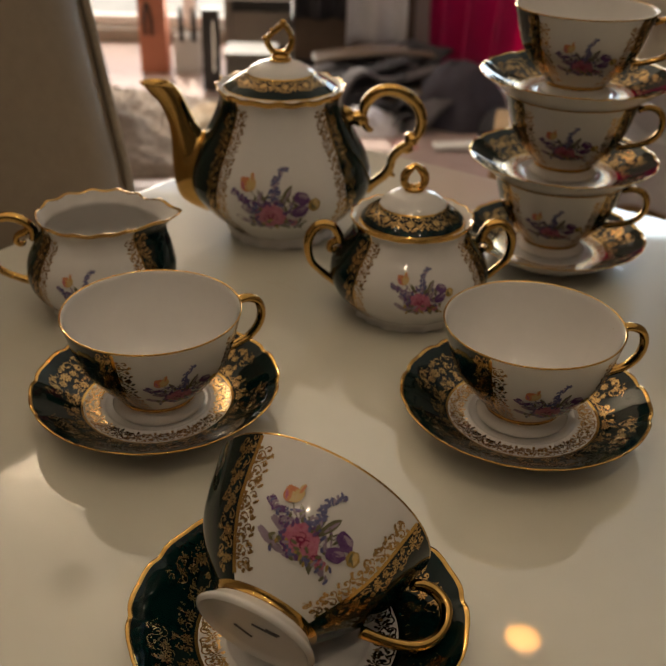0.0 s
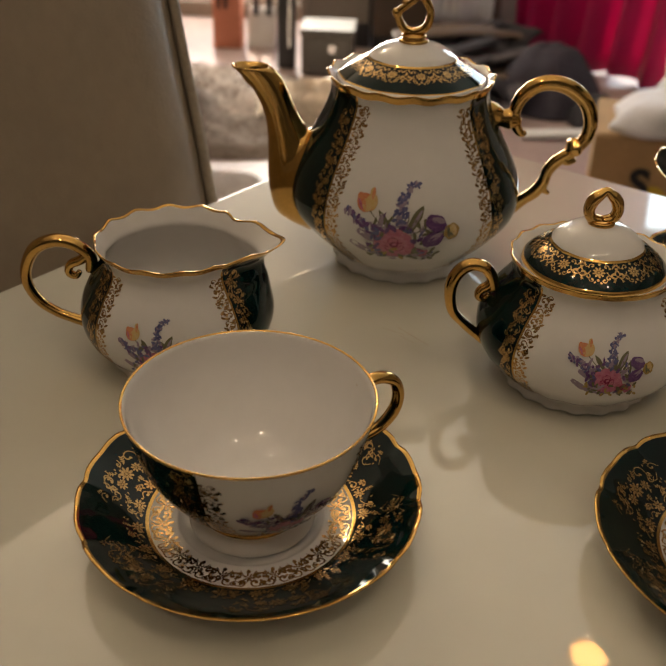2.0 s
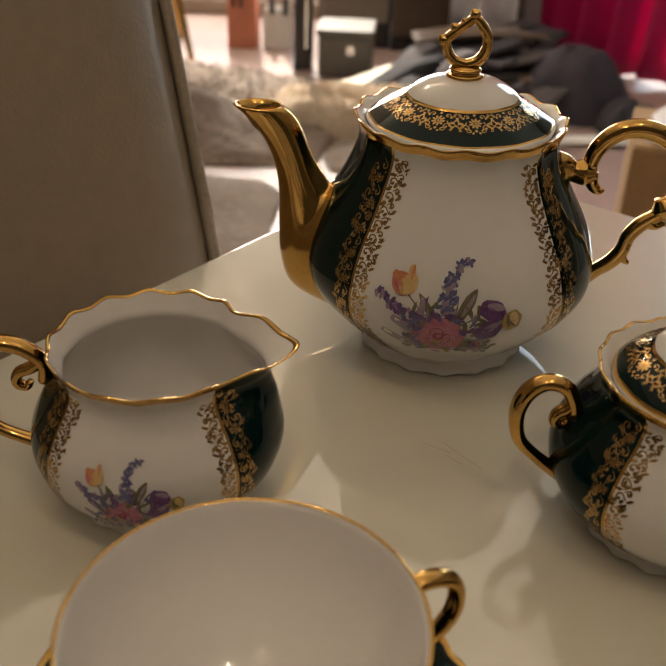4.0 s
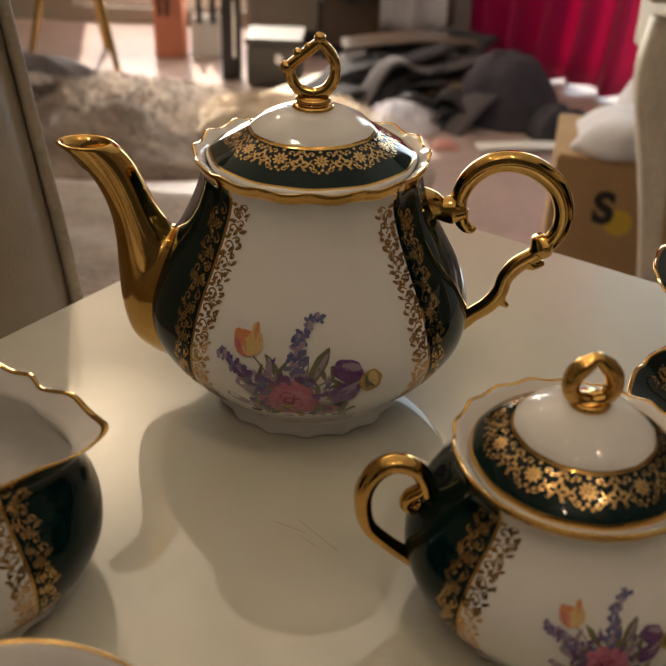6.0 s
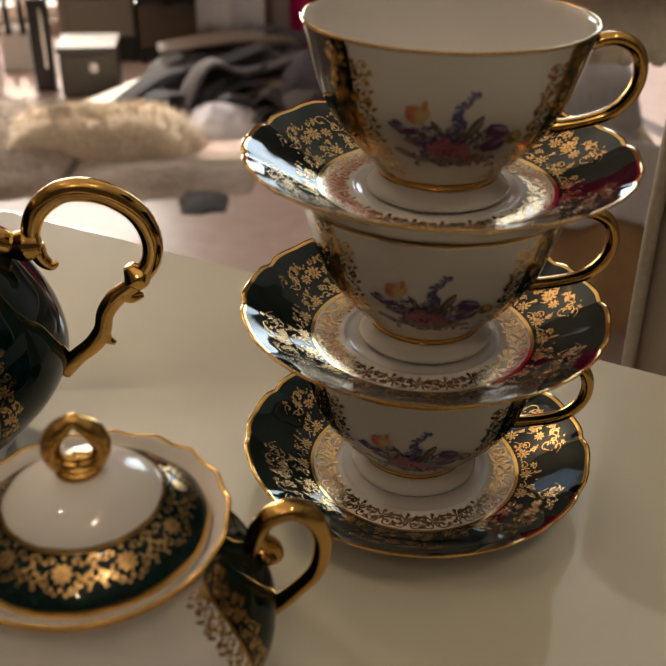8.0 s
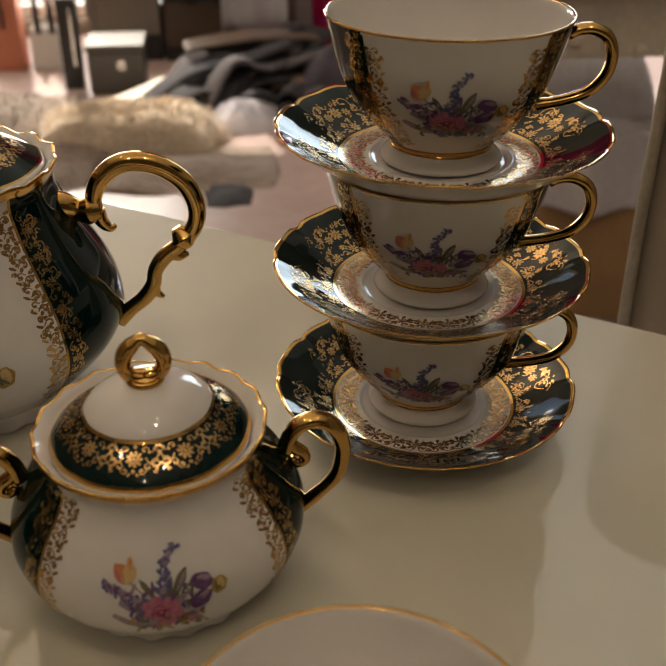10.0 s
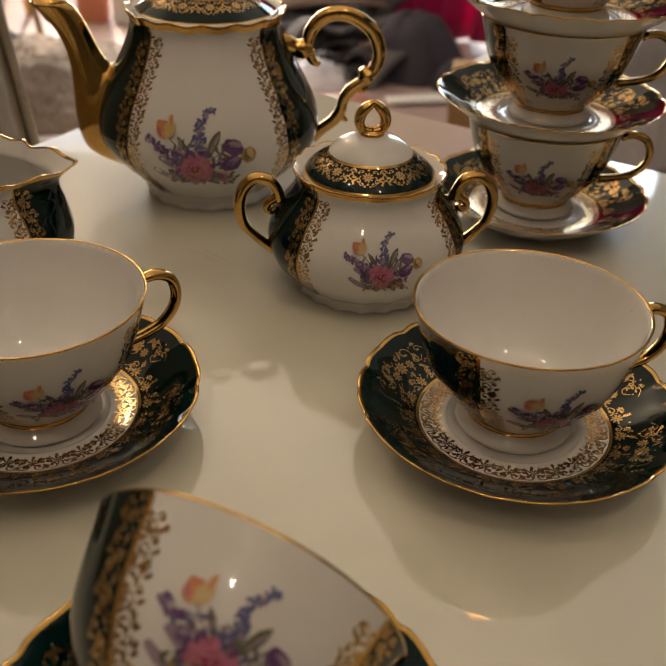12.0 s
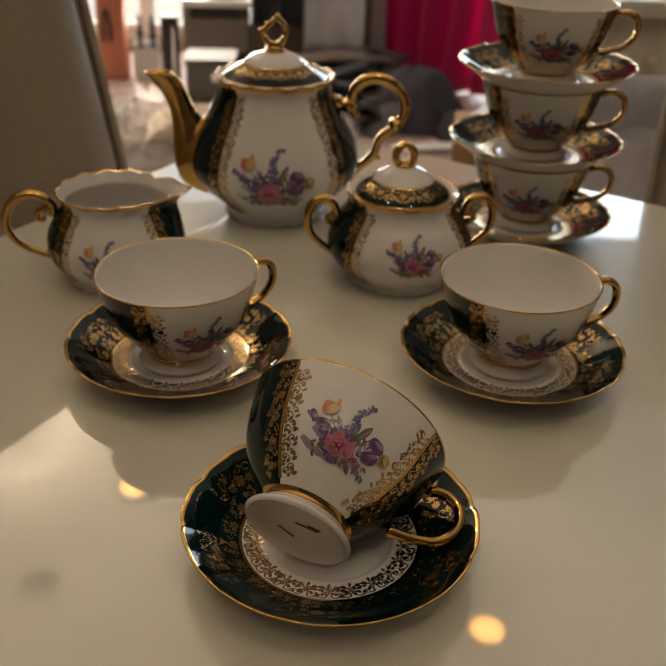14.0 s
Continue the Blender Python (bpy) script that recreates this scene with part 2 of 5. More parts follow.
X0, X1, Y0, Y1 = -2.6, 2.8, -2.4, 4.5
plain_box("floor", X0 - 0.1, Y0 - 0.1, FLOOR - 0.1, X1 + 0.1, Y1 + 0.1, FLOOR, FLOORM, "pale pinkish wooden floor", "floor")
plain_box("ceiling", X0 - 0.1, Y0 - 0.1, CEIL, X1 + 0.1, Y1 + 0.1, CEIL + 0.1, CEILING, "plain white painted ceiling", "ceiling")
plain_box("wall_west", X0 - 0.12, Y0, FLOOR, X0, Y1, CEIL, WALL, "plain pale plaster wall", "wall")
plain_box("wall_east", X1, Y0, FLOOR, X1 + 0.12, Y1, CEIL, WALL, "plain pale plaster wall", "wall")
plain_box("wall_south", X0 - 0.12, Y0 - 0.12, FLOOR, X1 + 0.12, Y0, CEIL, DARK_WALL, "plain unseen wall, darkened to cut bounced light", "wall")
# north wall with two tall openings
WINDOWS = [(-1.25, -0.05, FLOOR + 0.06, 1.54), (0.50, 1.90, FLOOR + 0.30, 1.65)]


def north_wall():
    bm = bmesh.new()
    y0, y1 = Y1, Y1 + 0.2
    xs = [X0 - 0.12] + [v for w in WINDOWS for v in w[:2]] + [X1 + 0.12]
    for i in range(0, len(xs), 2):
        box(bm, xs[i], y0, FLOOR, xs[i + 1], y1, CEIL)
    for a, b, z0, z1 in WINDOWS:
        box(bm, a, y0, FLOOR, b, y1, z0)
        box(bm, a, y0, z1, b, y1, CEIL)
    tagged(part("wall_north", bm, WALL), "pale plaster wall with two tall window openings", "wall", kind="structure")


north_wall()
plain_box("ground", -40, Y1 + 0.2, FLOOR - 0.14, 40, 80, FLOOR - 0.04, PAVING, "pale sunlit paving outside the windows", "ground")
for i, (a, b, z0, z1) in enumerate(WINDOWS):
    w = tagged(new("window_%d" % (i + 1)), "tall white-framed window letting in daylight", "window", kind="structure")
    mid = (a + b) / 2
    for x0, x1, za, zb in ((a, a + 0.05, z0, z1), (b - 0.05, b, z0, z1), (mid - 0.03, mid + 0.03, z0 + 0.05, z1 - 0.05), (a + 0.05, b - 0.05, z0, z0 + 0.05), (a + 0.05, b - 0.05, z1 - 0.05, z1)):
        part("window_frame", box(bmesh.new(), x0, Y1 + 0.06, za, x1, Y1 + 0.12, zb, 0.006), WHITE_PAINT, w)

# ================= table =================
CORNER = Vector((-0.04, 0.972, 0))
TU, TV = Vector((0.828, -0.560, 0)), Vector((0.560, 0.828, 0))


def glass_table():
    t = empty("glass_table", Matrix.Translation((0, 0, FLOOR)), "cream glass-topped table with polished edge", "table")
    m = Matrix(((TU.x, TV.x, 0, 0), (TU.y, TV.y, 0, 0), (0, 0, 1, 0), (0, 0, 0, 1)))
    bm = bmesh.new()
    box(bm, 0, -1.0, -0.012, 1.7, 0, 0, 0.0015)
    bm.transform(Matrix.Translation(CORNER - Vector((0, 0, FLOOR))) @ m)
    part("table_top", bm, TABLE, t)
    bm = bmesh.new()
    box(bm, 0.03, -0.97, -0.075, 1.67, -0.03, -0.0125, 0.004)
    bm.transform(Matrix.Translation(CORNER - Vector((0, 0, FLOOR))) @ m)
    part("apron", bm, WHITE_PAINT, t)
    for u, v in ((0.05, -0.05), (1.65, -0.05), (0.05, -0.95), (1.65, -0.95)):
        bm = bmesh.new()
        box(bm, u - 0.03 if u > 1 else u, v if v < -0.5 else v - 0.06, FLOOR, u + 0.03 if u > 1 else u + 0.06, v + 0.06 if v < -0.5 else v, -0.0755, 0.004)
        bm.transform(Matrix.Translation(CORNER - Vector((0, 0, FLOOR))) @ m)
        part("leg", bm, WHITE_PAINT, t)

    for u, v, a, l in ((-0.0375, 0.614, -25, 0.014), (-0.0265, 0.610, -46, 0.024), (-0.0300, 0.6065, -40, 0.010), (0.118, 0.520, 30, 0.008)):
        bm = bmesh.new()
        box(bm, -l / 2, -0.0001, 0.00002, l / 2, 0.0001, 0.00005)
        bm.transform(pose(u, v, -FLOOR, 0, 0, a))
        part("scratch", bm, CARDBOARD, t, "fine brown scratch on the glass")


glass_table()

# ================= porcelain =================
TAU = 2 * math.pi
PANEL = radians(45)


def round_thetas(edges, per=1.6):
    """Angles round a vessel, with a column at each panel edge."""
    e = sorted(a % TAU for a in edges)
    out = []
    for i, a in enumerate(e):
        b = e[(i + 1) % len(e)] + (TAU if i == len(e) - 1 else 0)
        n = max(3, int(round(math.degrees(b - a) / per)))
        out += [a + (b - a) * k / n for k in range(n)]
    return out




def panel_ring(half, turn=0.0):
    """Angles of a vessel's columns, with one at each edge of its two white panels."""
    return round_thetas([turn + c + sg * half for c in (-math.pi / 2, math.pi / 2) for sg in (-1, 1)], 2.2)


RING = panel_ring(PANEL)
POT_HALF, POT_TURN = radians(42.7), radians(1.7)
SUGAR_HALF, SUGAR_TURN = radians(51), radians(2)


def in_green(th, half=PANEL, turn=0.0):
    d = abs((abs((th - turn + math.pi) % TAU - math.pi)) - math.pi / 2)
    return d > half


def scallop(count, z_rim, z_foot, a_rim, a_foot, a_mid, lift=0.0, fall=0.02):
    def warp(th, r, z):
        k_rim = math.exp(-((z - z_rim) / fall) ** 2)
        k_foot = math.exp(-((z - z_foot) / 0.008) ** 2)
        w = math.cos(count * th)
        w = w if w > 0 else 0.75 * w
        return r * (1 + (a_rim * k_rim + a_foot * k_foot + a_mid) * w), z + lift * k_rim ** 4 * w
    return warp


def teapot():
    t = empty("teapot", pose(-0.0355, 0.7126, 0, 0, 0, 1.5), "white and dark green porcelain teapot with gilt spout and handle", "teapot")
    pts = [(0.0400, 0.0), (0.0422, 0.0012), (0.0418, 0.0042), (0.0412, 0.0075), (0.048, 0.0140), (0.0595, 0.025), (0.0680, 0.036), (0.0708, 0.046), (0.0695, 0.057), (0.0650, 0.069),
           (0.0585, 0.081), (0.0520, 0.093), (0.0473, 0.104), (0.0463, 0.1105), (0.0489, 0.1172)]
    warp = scallop(16, 0.1178, 0.0, 0.011, 0.024, 0.002, 0.0009)
    skin = Skin(pts, warp)
    prof = list(skin.prof[::2]) + [(0.0491, 0.1180), (0.0484, 0.1181), (0.0478, 0.1178), (0.0462, 0.1169), (0.0445, 0.1158), (0.0430, 0.1106), (0.0440, 0.1016)]
    no = len(skin.prof[::2])
    sg0, sg1 = 0.0095, 0.1142
    turned("body", prof, panel_ring(POT_HALF, POT_TURN), warp, [PORCELAIN, GREEN, GOLD],
           lambda th, i: 2 if no - 3 <= i <= no + 1 else (1 if i < no and in_green(th, POT_HALF, POT_TURN) and sg0 < prof[i][1] < sg1 else 0), t, "", True)
    # lid
    lid_pts = [(0.0430, 0.1136), (0.0437, 0.1165), (0.0408, 0.1186), (0.0340, 0.1228), (0.0270, 0.1268), (0.0248, 0.1288), (0.0215, 0.1314), (0.0150, 0.1345), (0.0080, 0.1360), (0.0, 0.1363)]
    lp = spline(lid_pts, 110)
    lwarp = lambda th, r, z: (r * (1 + 0.006 * math.cos(12 * th)), z)

    def lidmat(th, i):
        r, z = lp[i]
        if z < 0.116 or r > 0.0432:
            return 0
        if r > 0.0421:
            return 2
        if r > 0.0266:
            return 1
        return 2 if r > 0.0256 else 0
    lid = turned("lid", lp, RING, lwarp, [PORCELAIN, GREEN, GOLD], lidmat, t, "domed lid with green band and gilt lace")
    base = spline([(0.0070, 0.1354), (0.0086, 0.1362), (0.0082, 0.1374), (0.0066, 0.1382), (0.0074, 0.1394), (0.0056, 0.1408), (0.0, 0.1412)], 24)
    turned("knob_base", base, [TAU * k / 32 for k in range(32)], None, GOLD, None, lid, "gilt knob base")
    ring = [(0.0, 0.1410), (-0.0058, 0.1432), (-0.0090, 0.1478), (-0.0096, 0.1520), (-0.0058, 0.1556), (-0.0012, 0.1592), (0.0022, 0.1616), (0.0056, 0.1588), (0.0084, 0.1534), (0.0080, 0.1474), (0.0050, 0.1430), (0.0, 0.1410)]
    tube("knob_ring", [(x, 0.0, z) for x, z in ring], [0.0030, 0.0027, 0.0025, 0.0026, 0.0022, 0.0024, 0.0023, 0.0026, 0.0024, 0.0027, 0.0029, 0.0030], GOLD, lid, "gilt openwork twig knob", flat=0.95, n=72, groove=0.12)
    for bx, bz, br in ((-0.0108, 0.1518, 0.0027), (-0.0062, 0.1574, 0.0021), (-0.0022, 0.1600, 0.0017), (0.0022, 0.1634, 0.0025)):
        bud = spline([(0.0001, -br * 1.2), (br * 0.8, -br * 0.5), (br, 0), (br * 0.7, br * 0.7), (0.0001, br * 1.1)], 12)
        o = turned("bud", bud, [TAU * k / 12 for k in range(12)], None, GOLD, None, lid)
        o.matrix_basis = pose(bx, 0, bz, 0, -35, 0)
    # spout
    rings = [((-0.058, 0.016), (-0.042, 0.091), 0.026), ((-0.0725, 0.0225), (-0.0505, 0.088), 0.022), ((-0.0805, 0.0300), (-0.0565, 0.0835), 0.0178), ((-0.0842, 0.044), (-0.0600, 0.0815), 0.0142),
             ((-0.0848, 0.060), (-0.0626, 0.0850), 0.0119), ((-0.0848, 0.076), (-0.0664, 0.0913), 0.0101), ((-0.0865, 0.0895), (-0.0704, 0.1003), 0.0087), ((-0.0915, 0.1022), (-0.0748, 0.1098), 0.0080),
             ((-0.0985, 0.1116), (-0.0785, 0.1150), 0.0082), ((-0.1062, 0.1187), (-0.0820, 0.1180), 0.0090)]
    arr = spline([(*o, *i, b) for o, i, b in rings], 44)
    loop = []
    for xo, zo, xi, zi, b in arr:
        loop.append((np.array(((xo + xi) / 2, 0, (zo + zi) / 2)), np.array(((xi - xo) / 2, 0, (zi - zo) / 2)), b))
    c, a, b = loop[-1]
    for k, dz in ((0.93, 0.0006), (0.82, 0.0002), (0.72, -0.004), (0.55, -0.010), (0.3, -0.014)):
        loop.append((c + np.array((0.25 * -dz * 0 + (0.35 * dz if dz < 0 else 0) * -1, 0, dz)), a * k, b * k))
    verts, faces = [], []
    sides = 28
    for c, a, b in loop:
        for k in range(sides):
            w = TAU * k / sides
            verts.append(c + a * math.cos(w) + np.array((0, b * math.sin(w), 0)))
    for i in range(len(loop) - 1):
        for k in range(sides):
            j = (k + 1) % sides
            faces.append((i * sides + k, i * sides + j, (i + 1) * sides + j, (i + 1) * sides + k))
    faces.append(tuple((len(loop) - 1) * sides + k for k in range(sides)))
    finish("spout", verts, faces, GOLD, None, t, "curved gilt spout")
    # handle
    hp = [(0.0665, 0.0860), (0.0640, 0.0900), (0.0630, 0.0985), (0.0668, 0.1075), (0.0750, 0.1140), (0.0848, 0.1152), (0.0950, 0.1119), (0.1040, 0.1045), (0.1085, 0.0942), (0.1080, 0.0845), (0.1034, 0.0770), (0.0985, 0.0722),
          (0.0918, 0.0672), (0.0872, 0.0606), (0.0856, 0.0535), (0.0812, 0.0468), (0.0742, 0.0412), (0.0670, 0.0350)]
    h = tube("handle", [(x, 0, z) for x, z in hp], [0.0022, 0.0036, 0.0042, 0.0045, 0.0047, 0.0047, 0.0046, 0.0045, 0.0043, 0.0040, 0.0038, 0.0040, 0.0036, 0.0040, 0.0037, 0.0046], GOLD, t, "scrolled gilt handle", flat=0.9, n=90)
    tube("handle_collar", [(0.044, 0, 0.0965), (0.050, 0, 0.0955), (0.0555, 0, 0.0935), (0.061, 0, 0.0930), (0.066, 0, 0.0935)], [0.0078, 0.0066, 0.0050, 0.0066, 0.0044], GOLD, h, "", n=30)
    tube("handle_curl", [(0.0640, 0, 0.0925), (0.0655, 0, 0.0870), (0.0690, 0, 0.0838), (0.0712, 0, 0.0850)], [0.0036, 0.0032, 0.0026, 0.0012], GOLD, h, "", n=20)
    tube("handle_knot", [(0.0985, 0, 0.0815), (0.1010, 0, 0.0775), (0.1035, 0, 0.0725)], [0.0026, 0.0062, 0.0034], GOLD, h, "", n=16)
    tube("handle_thorn", [(0.0955, 0, 0.0700), (0.0985, 0, 0.0678), (0.1035, 0, 0.0684)], [0.0036, 0.0028, 0.0012], GOLD, h, "", n=14)
    tube("handle_thorn", [(0.0850, 0, 0.0545), (0.0868, 0, 0.0488), (0.0900, 0, 0.0462)], [0.0032, 0.0026, 0.0010], GOLD, h, "", n=14)
    return t, skin, Skin([(r, z) for r, z in reversed(lid_pts[1:])], lwarp)


def sugar_bowl():
    t = empty("sugar_bowl", pose(0.0575, 0.5810, 0, 0, 0, 3.5), "lidded porcelain sugar bowl with two gilt handles", "sugar bowl")
    pts = [(0.0352, 0.0), (0.0374, 0.0010), (0.0370, 0.0036), (0.0374, 0.0060), (0.0432, 0.0108), (0.0505, 0.0190), (0.0535, 0.0280), (0.0525, 0.0370), (0.0475, 0.0470), (0.0415, 0.0550), (0.0388, 0.0610), (0.0395, 0.0650), (0.0407, 0.0684)]
    warp = scallop(18, 0.0690, 0.0, 0.008, 0.024, 0.002, 0.0004, 0.012)
    skin = Skin(pts, warp)
    prof = list(skin.prof[::2]) + [(0.0409, 0.0690), (0.0403, 0.0692), (0.0396, 0.0688), (0.0385, 0.0680), (0.0368, 0.0664), (0.0345, 0.0630), (0.0340, 0.0560)]
    no = len(skin.prof[::2])
    turned("body", prof, panel_ring(SUGAR_HALF, SUGAR_TURN), warp, [PORCELAIN, GREEN, GOLD],
           lambda th, i: 2 if no - 3 <= i <= no + 1 else (1 if i < no and in_green(th, SUGAR_HALF, SUGAR_TURN) and 0.0075 < prof[i][1] < 0.0655 else 0), t, "", True)
    lid_pts = [(0.0350, 0.0635), (0.0352, 0.0660), (0.0330, 0.0690), (0.0285, 0.0728), (0.0232, 0.0763), (0.0200, 0.0800), (0.0150, 0.0838), (0.0100, 0.0860), (0.0060, 0.0868), (0.0, 0.0870)]
    lp = spline(lid_pts, 70)
    lwarp = lambda th, r, z: (r * (1 + 0.004 * math.cos(12 * th)), z)

    def lidmat(th, i):
        r, z = lp[i]
        if z < 0.0655:
            return 0
        if r > 0.0345:
            return 2
        if r > 0.0231:
            return 1
        return 2 if r > 0.0221 else 0
    lid = turned("lid", lp, RING, lwarp, [PORCELAIN, GREEN, GOLD], lidmat, t, "domed lid with green band and gilt lace")
    kb = spline([(0.0062, 0.0862), (0.0066, 0.0874), (0.0056, 0.0888), (0.0, 0.0894)], 16)
    turned("knob_base", kb, [TAU * k / 28 for k in range(28)], None, GOLD, None, lid)
    ring = [(-0.0005, 0.0880), (-0.0050, 0.0895), (-0.0068, 0.0935), (-0.0055, 0.0985), (-0.0018, 0.1022), (0.0, 0.1034), (0.0018, 0.1022), (0.0055, 0.0985), (0.0068, 0.0935), (0.0050, 0.0895), (0.0005, 0.0880)]
    tube("knob_ring", [(x, 0, z) for x, z in ring], [0.0026, 0.0026, 0.0027, 0.0030, 0.0028, 0.0018, 0.0028, 0.0030, 0.0027, 0.0026, 0.0026], GOLD, lid, "gilt pointed ring knob", flat=1.25, n=64)
    for side in (1, -1):
        hp = [(0.0470, 0.0500), (0.0490, 0.0565), (0.0530, 0.0615), (0.0600, 0.0628), (0.0660, 0.0580), (0.0688, 0.0490), (0.0668, 0.0370), (0.0600, 0.0290), (0.0535, 0.0235), (0.0490, 0.0200)]
        h = tube("handle", [(side * x, 0, z) for x, z in hp], [0.0030, 0.0030, 0.0031, 0.0033, 0.0033, 0.0030, 0.0027, 0.0024, 0.0026, 0.0028], GOLD, t, "scrolled gilt handle", flat=1.25, n=56)
        cu = [(0.0475, 0.0555), (0.0500, 0.0515), (0.0535, 0.0490), (0.0545, 0.0455), (0.0515, 0.0440), (0.0495, 0.0465)]
        tube("handle_curl", [(side * x, 0, z) for x, z in cu], [0.0026, 0.0026, 0.0024, 0.0022, 0.0020, 0.0014], GOLD, h, "", flat=1.2, n=24)
    return t, skin, Skin([(r, z) for r, z in reversed(lid_pts[1:])], lwarp)


def creamer():
    t = empty("cream_jug", pose(-0.1498, 0.578, 0, 0, 0, 180 + 4), "porcelain cream jug with gilt handle and pouring lip", "jug")
    pts = [(0.0330, 0.0), (0.0354, 0.0010), (0.0350, 0.0036), (0.0356, 0.0062), (0.0415, 0.0115), (0.0475, 0.0190), (0.0500, 0.0280), (0.0490, 0.0370), (0.0445, 0.0465), (0.0395, 0.0540), (0.0370, 0.0600), (0.0385, 0.0650), (0.0400, 0.0680)]
    base = scallop(14, 0.0685, 0.0, 0.010, 0.024, 0.002, 0.0008, 0.010)

    def warp(th, r, z):
        r, z = base(th, r * 0.985, z)
        # lip opposite the handle
        d = abs((th - math.pi + math.pi) % TAU - math.pi)
        k = math.exp(-(d / 0.42) ** 2) * max(0.0, (z - 0.036) / 0.032) ** 1.5
        top = max(0.0, (z - 0.060) / 0.008)
        nick = math.exp(-((d - 0.78) / 0.13) ** 2) * top
        return r * (1 + 0.36 * k - 0.035 * nick), z - 0.0008 * k - 0.0012 * nick
    skin = Skin(pts, warp)
    inner = [(0.0402, 0.0686), (0.0394, 0.0687), (0.0388, 0.0677), (0.0372, 0.0650), (0.0350, 0.0612), (0.0344, 0.0598), (0.0356, 0.0582), (0.0385, 0.0530), (0.0430, 0.0450), (0.0470, 0.0360), (0.0475, 0.0270), (0.0440, 0.0170), (0.0330, 0.0090), (0.0, 0.0070)]
    ip = spline(inner[3:], 60)
    prof = list(skin.prof[::2]) + inner[:3] + list(ip)
    no = len(skin.prof[::2])
    turned("body", prof, RING, warp, [PORCELAIN, GREEN, GOLD],
           lambda th, i: 2 if no - 3 <= i <= no + 1 else (1 if i < no and in_green(th) and 0.0075 < prof[i][1] else 0), t, "", True)
    hp = [(0.0430, 0.0490), (0.0425, 0.0560), (0.0465, 0.0610), (0.0530, 0.0645), (0.0610, 0.0650), (0.0700, 0.0605), (0.0755, 0.0510), (0.0765, 0.0410), (0.0720, 0.0310), (0.0640, 0.0245), (0.0550, 0.0205), (0.0470, 0.0180)]
    h = tube("handle", [(x, 0, z) for x, z in hp], [0.0030, 0.0030, 0.0032, 0.0034, 0.0034, 0.0030, 0.0027, 0.0025, 0.0024, 0.0024, 0.0028], GOLD, t, "scrolled gilt handle", flat=1.2, n=60)
    cu = [(0.0430, 0.0580), (0.0480, 0.0545), (0.0530, 0.0520), (0.0545, 0.0475), (0.0510, 0.0455), (0.0490, 0.0480)]
    tube("handle_curl", [(x, 0, z) for x, z in cu], [0.0026, 0.0026, 0.0024, 0.0022, 0.0020, 0.0014], GOLD, h, "", flat=1.2, n=24)
    return t, skin


CUP_H = 1.09
CUP_PTS = [(r, z * CUP_H) for r, z in ((0.0238, 0.0), (0.0256, 0.0008), (0.0252, 0.0022), (0.0222, 0.0048), (0.0210, 0.0070), (0.0236, 0.0096), (0.0292, 0.0150), (0.0355, 0.0220), (0.0408, 0.0300), (0.0442, 0.0390), (0.0468, 0.0480), (0.0486, 0.0540))]


def teacup():
    t = empty("teacup", pose(0, 0, 0), "white and dark green porcelain teacup with gilt rim", "teacup", "teacups")
    warp = lambda th, r, z: (r * (1 + 0.004 * math.cos(12 * th) * max(0.0, 1 - abs(z - 0.03) / 0.03)), z)
    skin = Skin(CUP_PTS, warp)
    inner = spline([(r, z * CUP_H) for r, z in ((0.0470, 0.0535), (0.0450, 0.0450), (0.0418, 0.0360), (0.0368, 0.0270), (0.0296, 0.0180), (0.0195, 0.0118), (0.0090, 0.0098), (0.0, 0.0094))], 44)
    prof = list(skin.prof[::3]) + [(r, z * CUP_H) for r, z in ((0.0488, 0.0547), (0.0483, 0.0549), (0.0477, 0.0545))] + list(inner)
    no = len(skin.prof[::3])

    def mat(th, i):
        if no - 1 <= i <= no + 1:
            return 2
        if i >= no:
            return 0
        z = prof[i][1]
        if 0.0061 < z < 0.0093:
            return 2
        return 1 if in_green(th) and z > 0.0092 else 0
    body = turned("body", prof, RING, warp, [PORCELAIN, GREEN, GOLD], mat, t, "", False)
    under = spline([(0.0238, 0.0), (0.0225, 0.0004), (0.0215, 0.0014), (0.0100, 0.0018), (0.0, 0.0019)], 14)
    turned("base", under, [TAU * k / 48 for k in range(48)], None, PORCELAIN, None, t, "unglazed white base")
    for bx, by, bl, ba in ((-0.004, 0.006, 0.009, 20), (0.003, -0.007, 0.011, -12), (0.006, -0.0095, 0.006, -12)):
        bar = part("maker_mark", box(bmesh.new(), -bl / 2, -0.0002, 0.0012, bl / 2, 0.0002, 0.0019), GREIGE, t, "worn grey backstamp bar")
        bar.matrix_basis = pose(bx, by, 0, 0, 0, ba)
    hp = [(0.0468, 0.0462), (0.0510, 0.0482), (0.0570, 0.0485), (0.0630, 0.0455), (0.0655, 0.0390), (0.0640, 0.0320), (0.0585, 0.0262), (0.0510, 0.0232), (0.0425, 0.0214), (0.0362, 0.0206)]
    tube("handle", [(x, 0, z * CUP_H) for x, z in hp], [0.0022, 0.0024, 0.0025, 0.0025, 0.0024, 0.0023, 0.0022, 0.0022, 0.0022, 0.0026], GOLD, t, "gilt loop handle", flat=1.35, n=48, sides=12)
    return t, skin


SAUCER_PTS = [(0.0, 0.0060), (0.0240, 0.0060), (0.0285, 0.0064), (0.0300, 0.0072), (0.0315, 0.0068), (0.0345, 0.0066), (0.0405, 0.0074), (0.0480, 0.0100), (0.0560, 0.0140), (0.0630, 0.0180), (0.0684, 0.0208)]


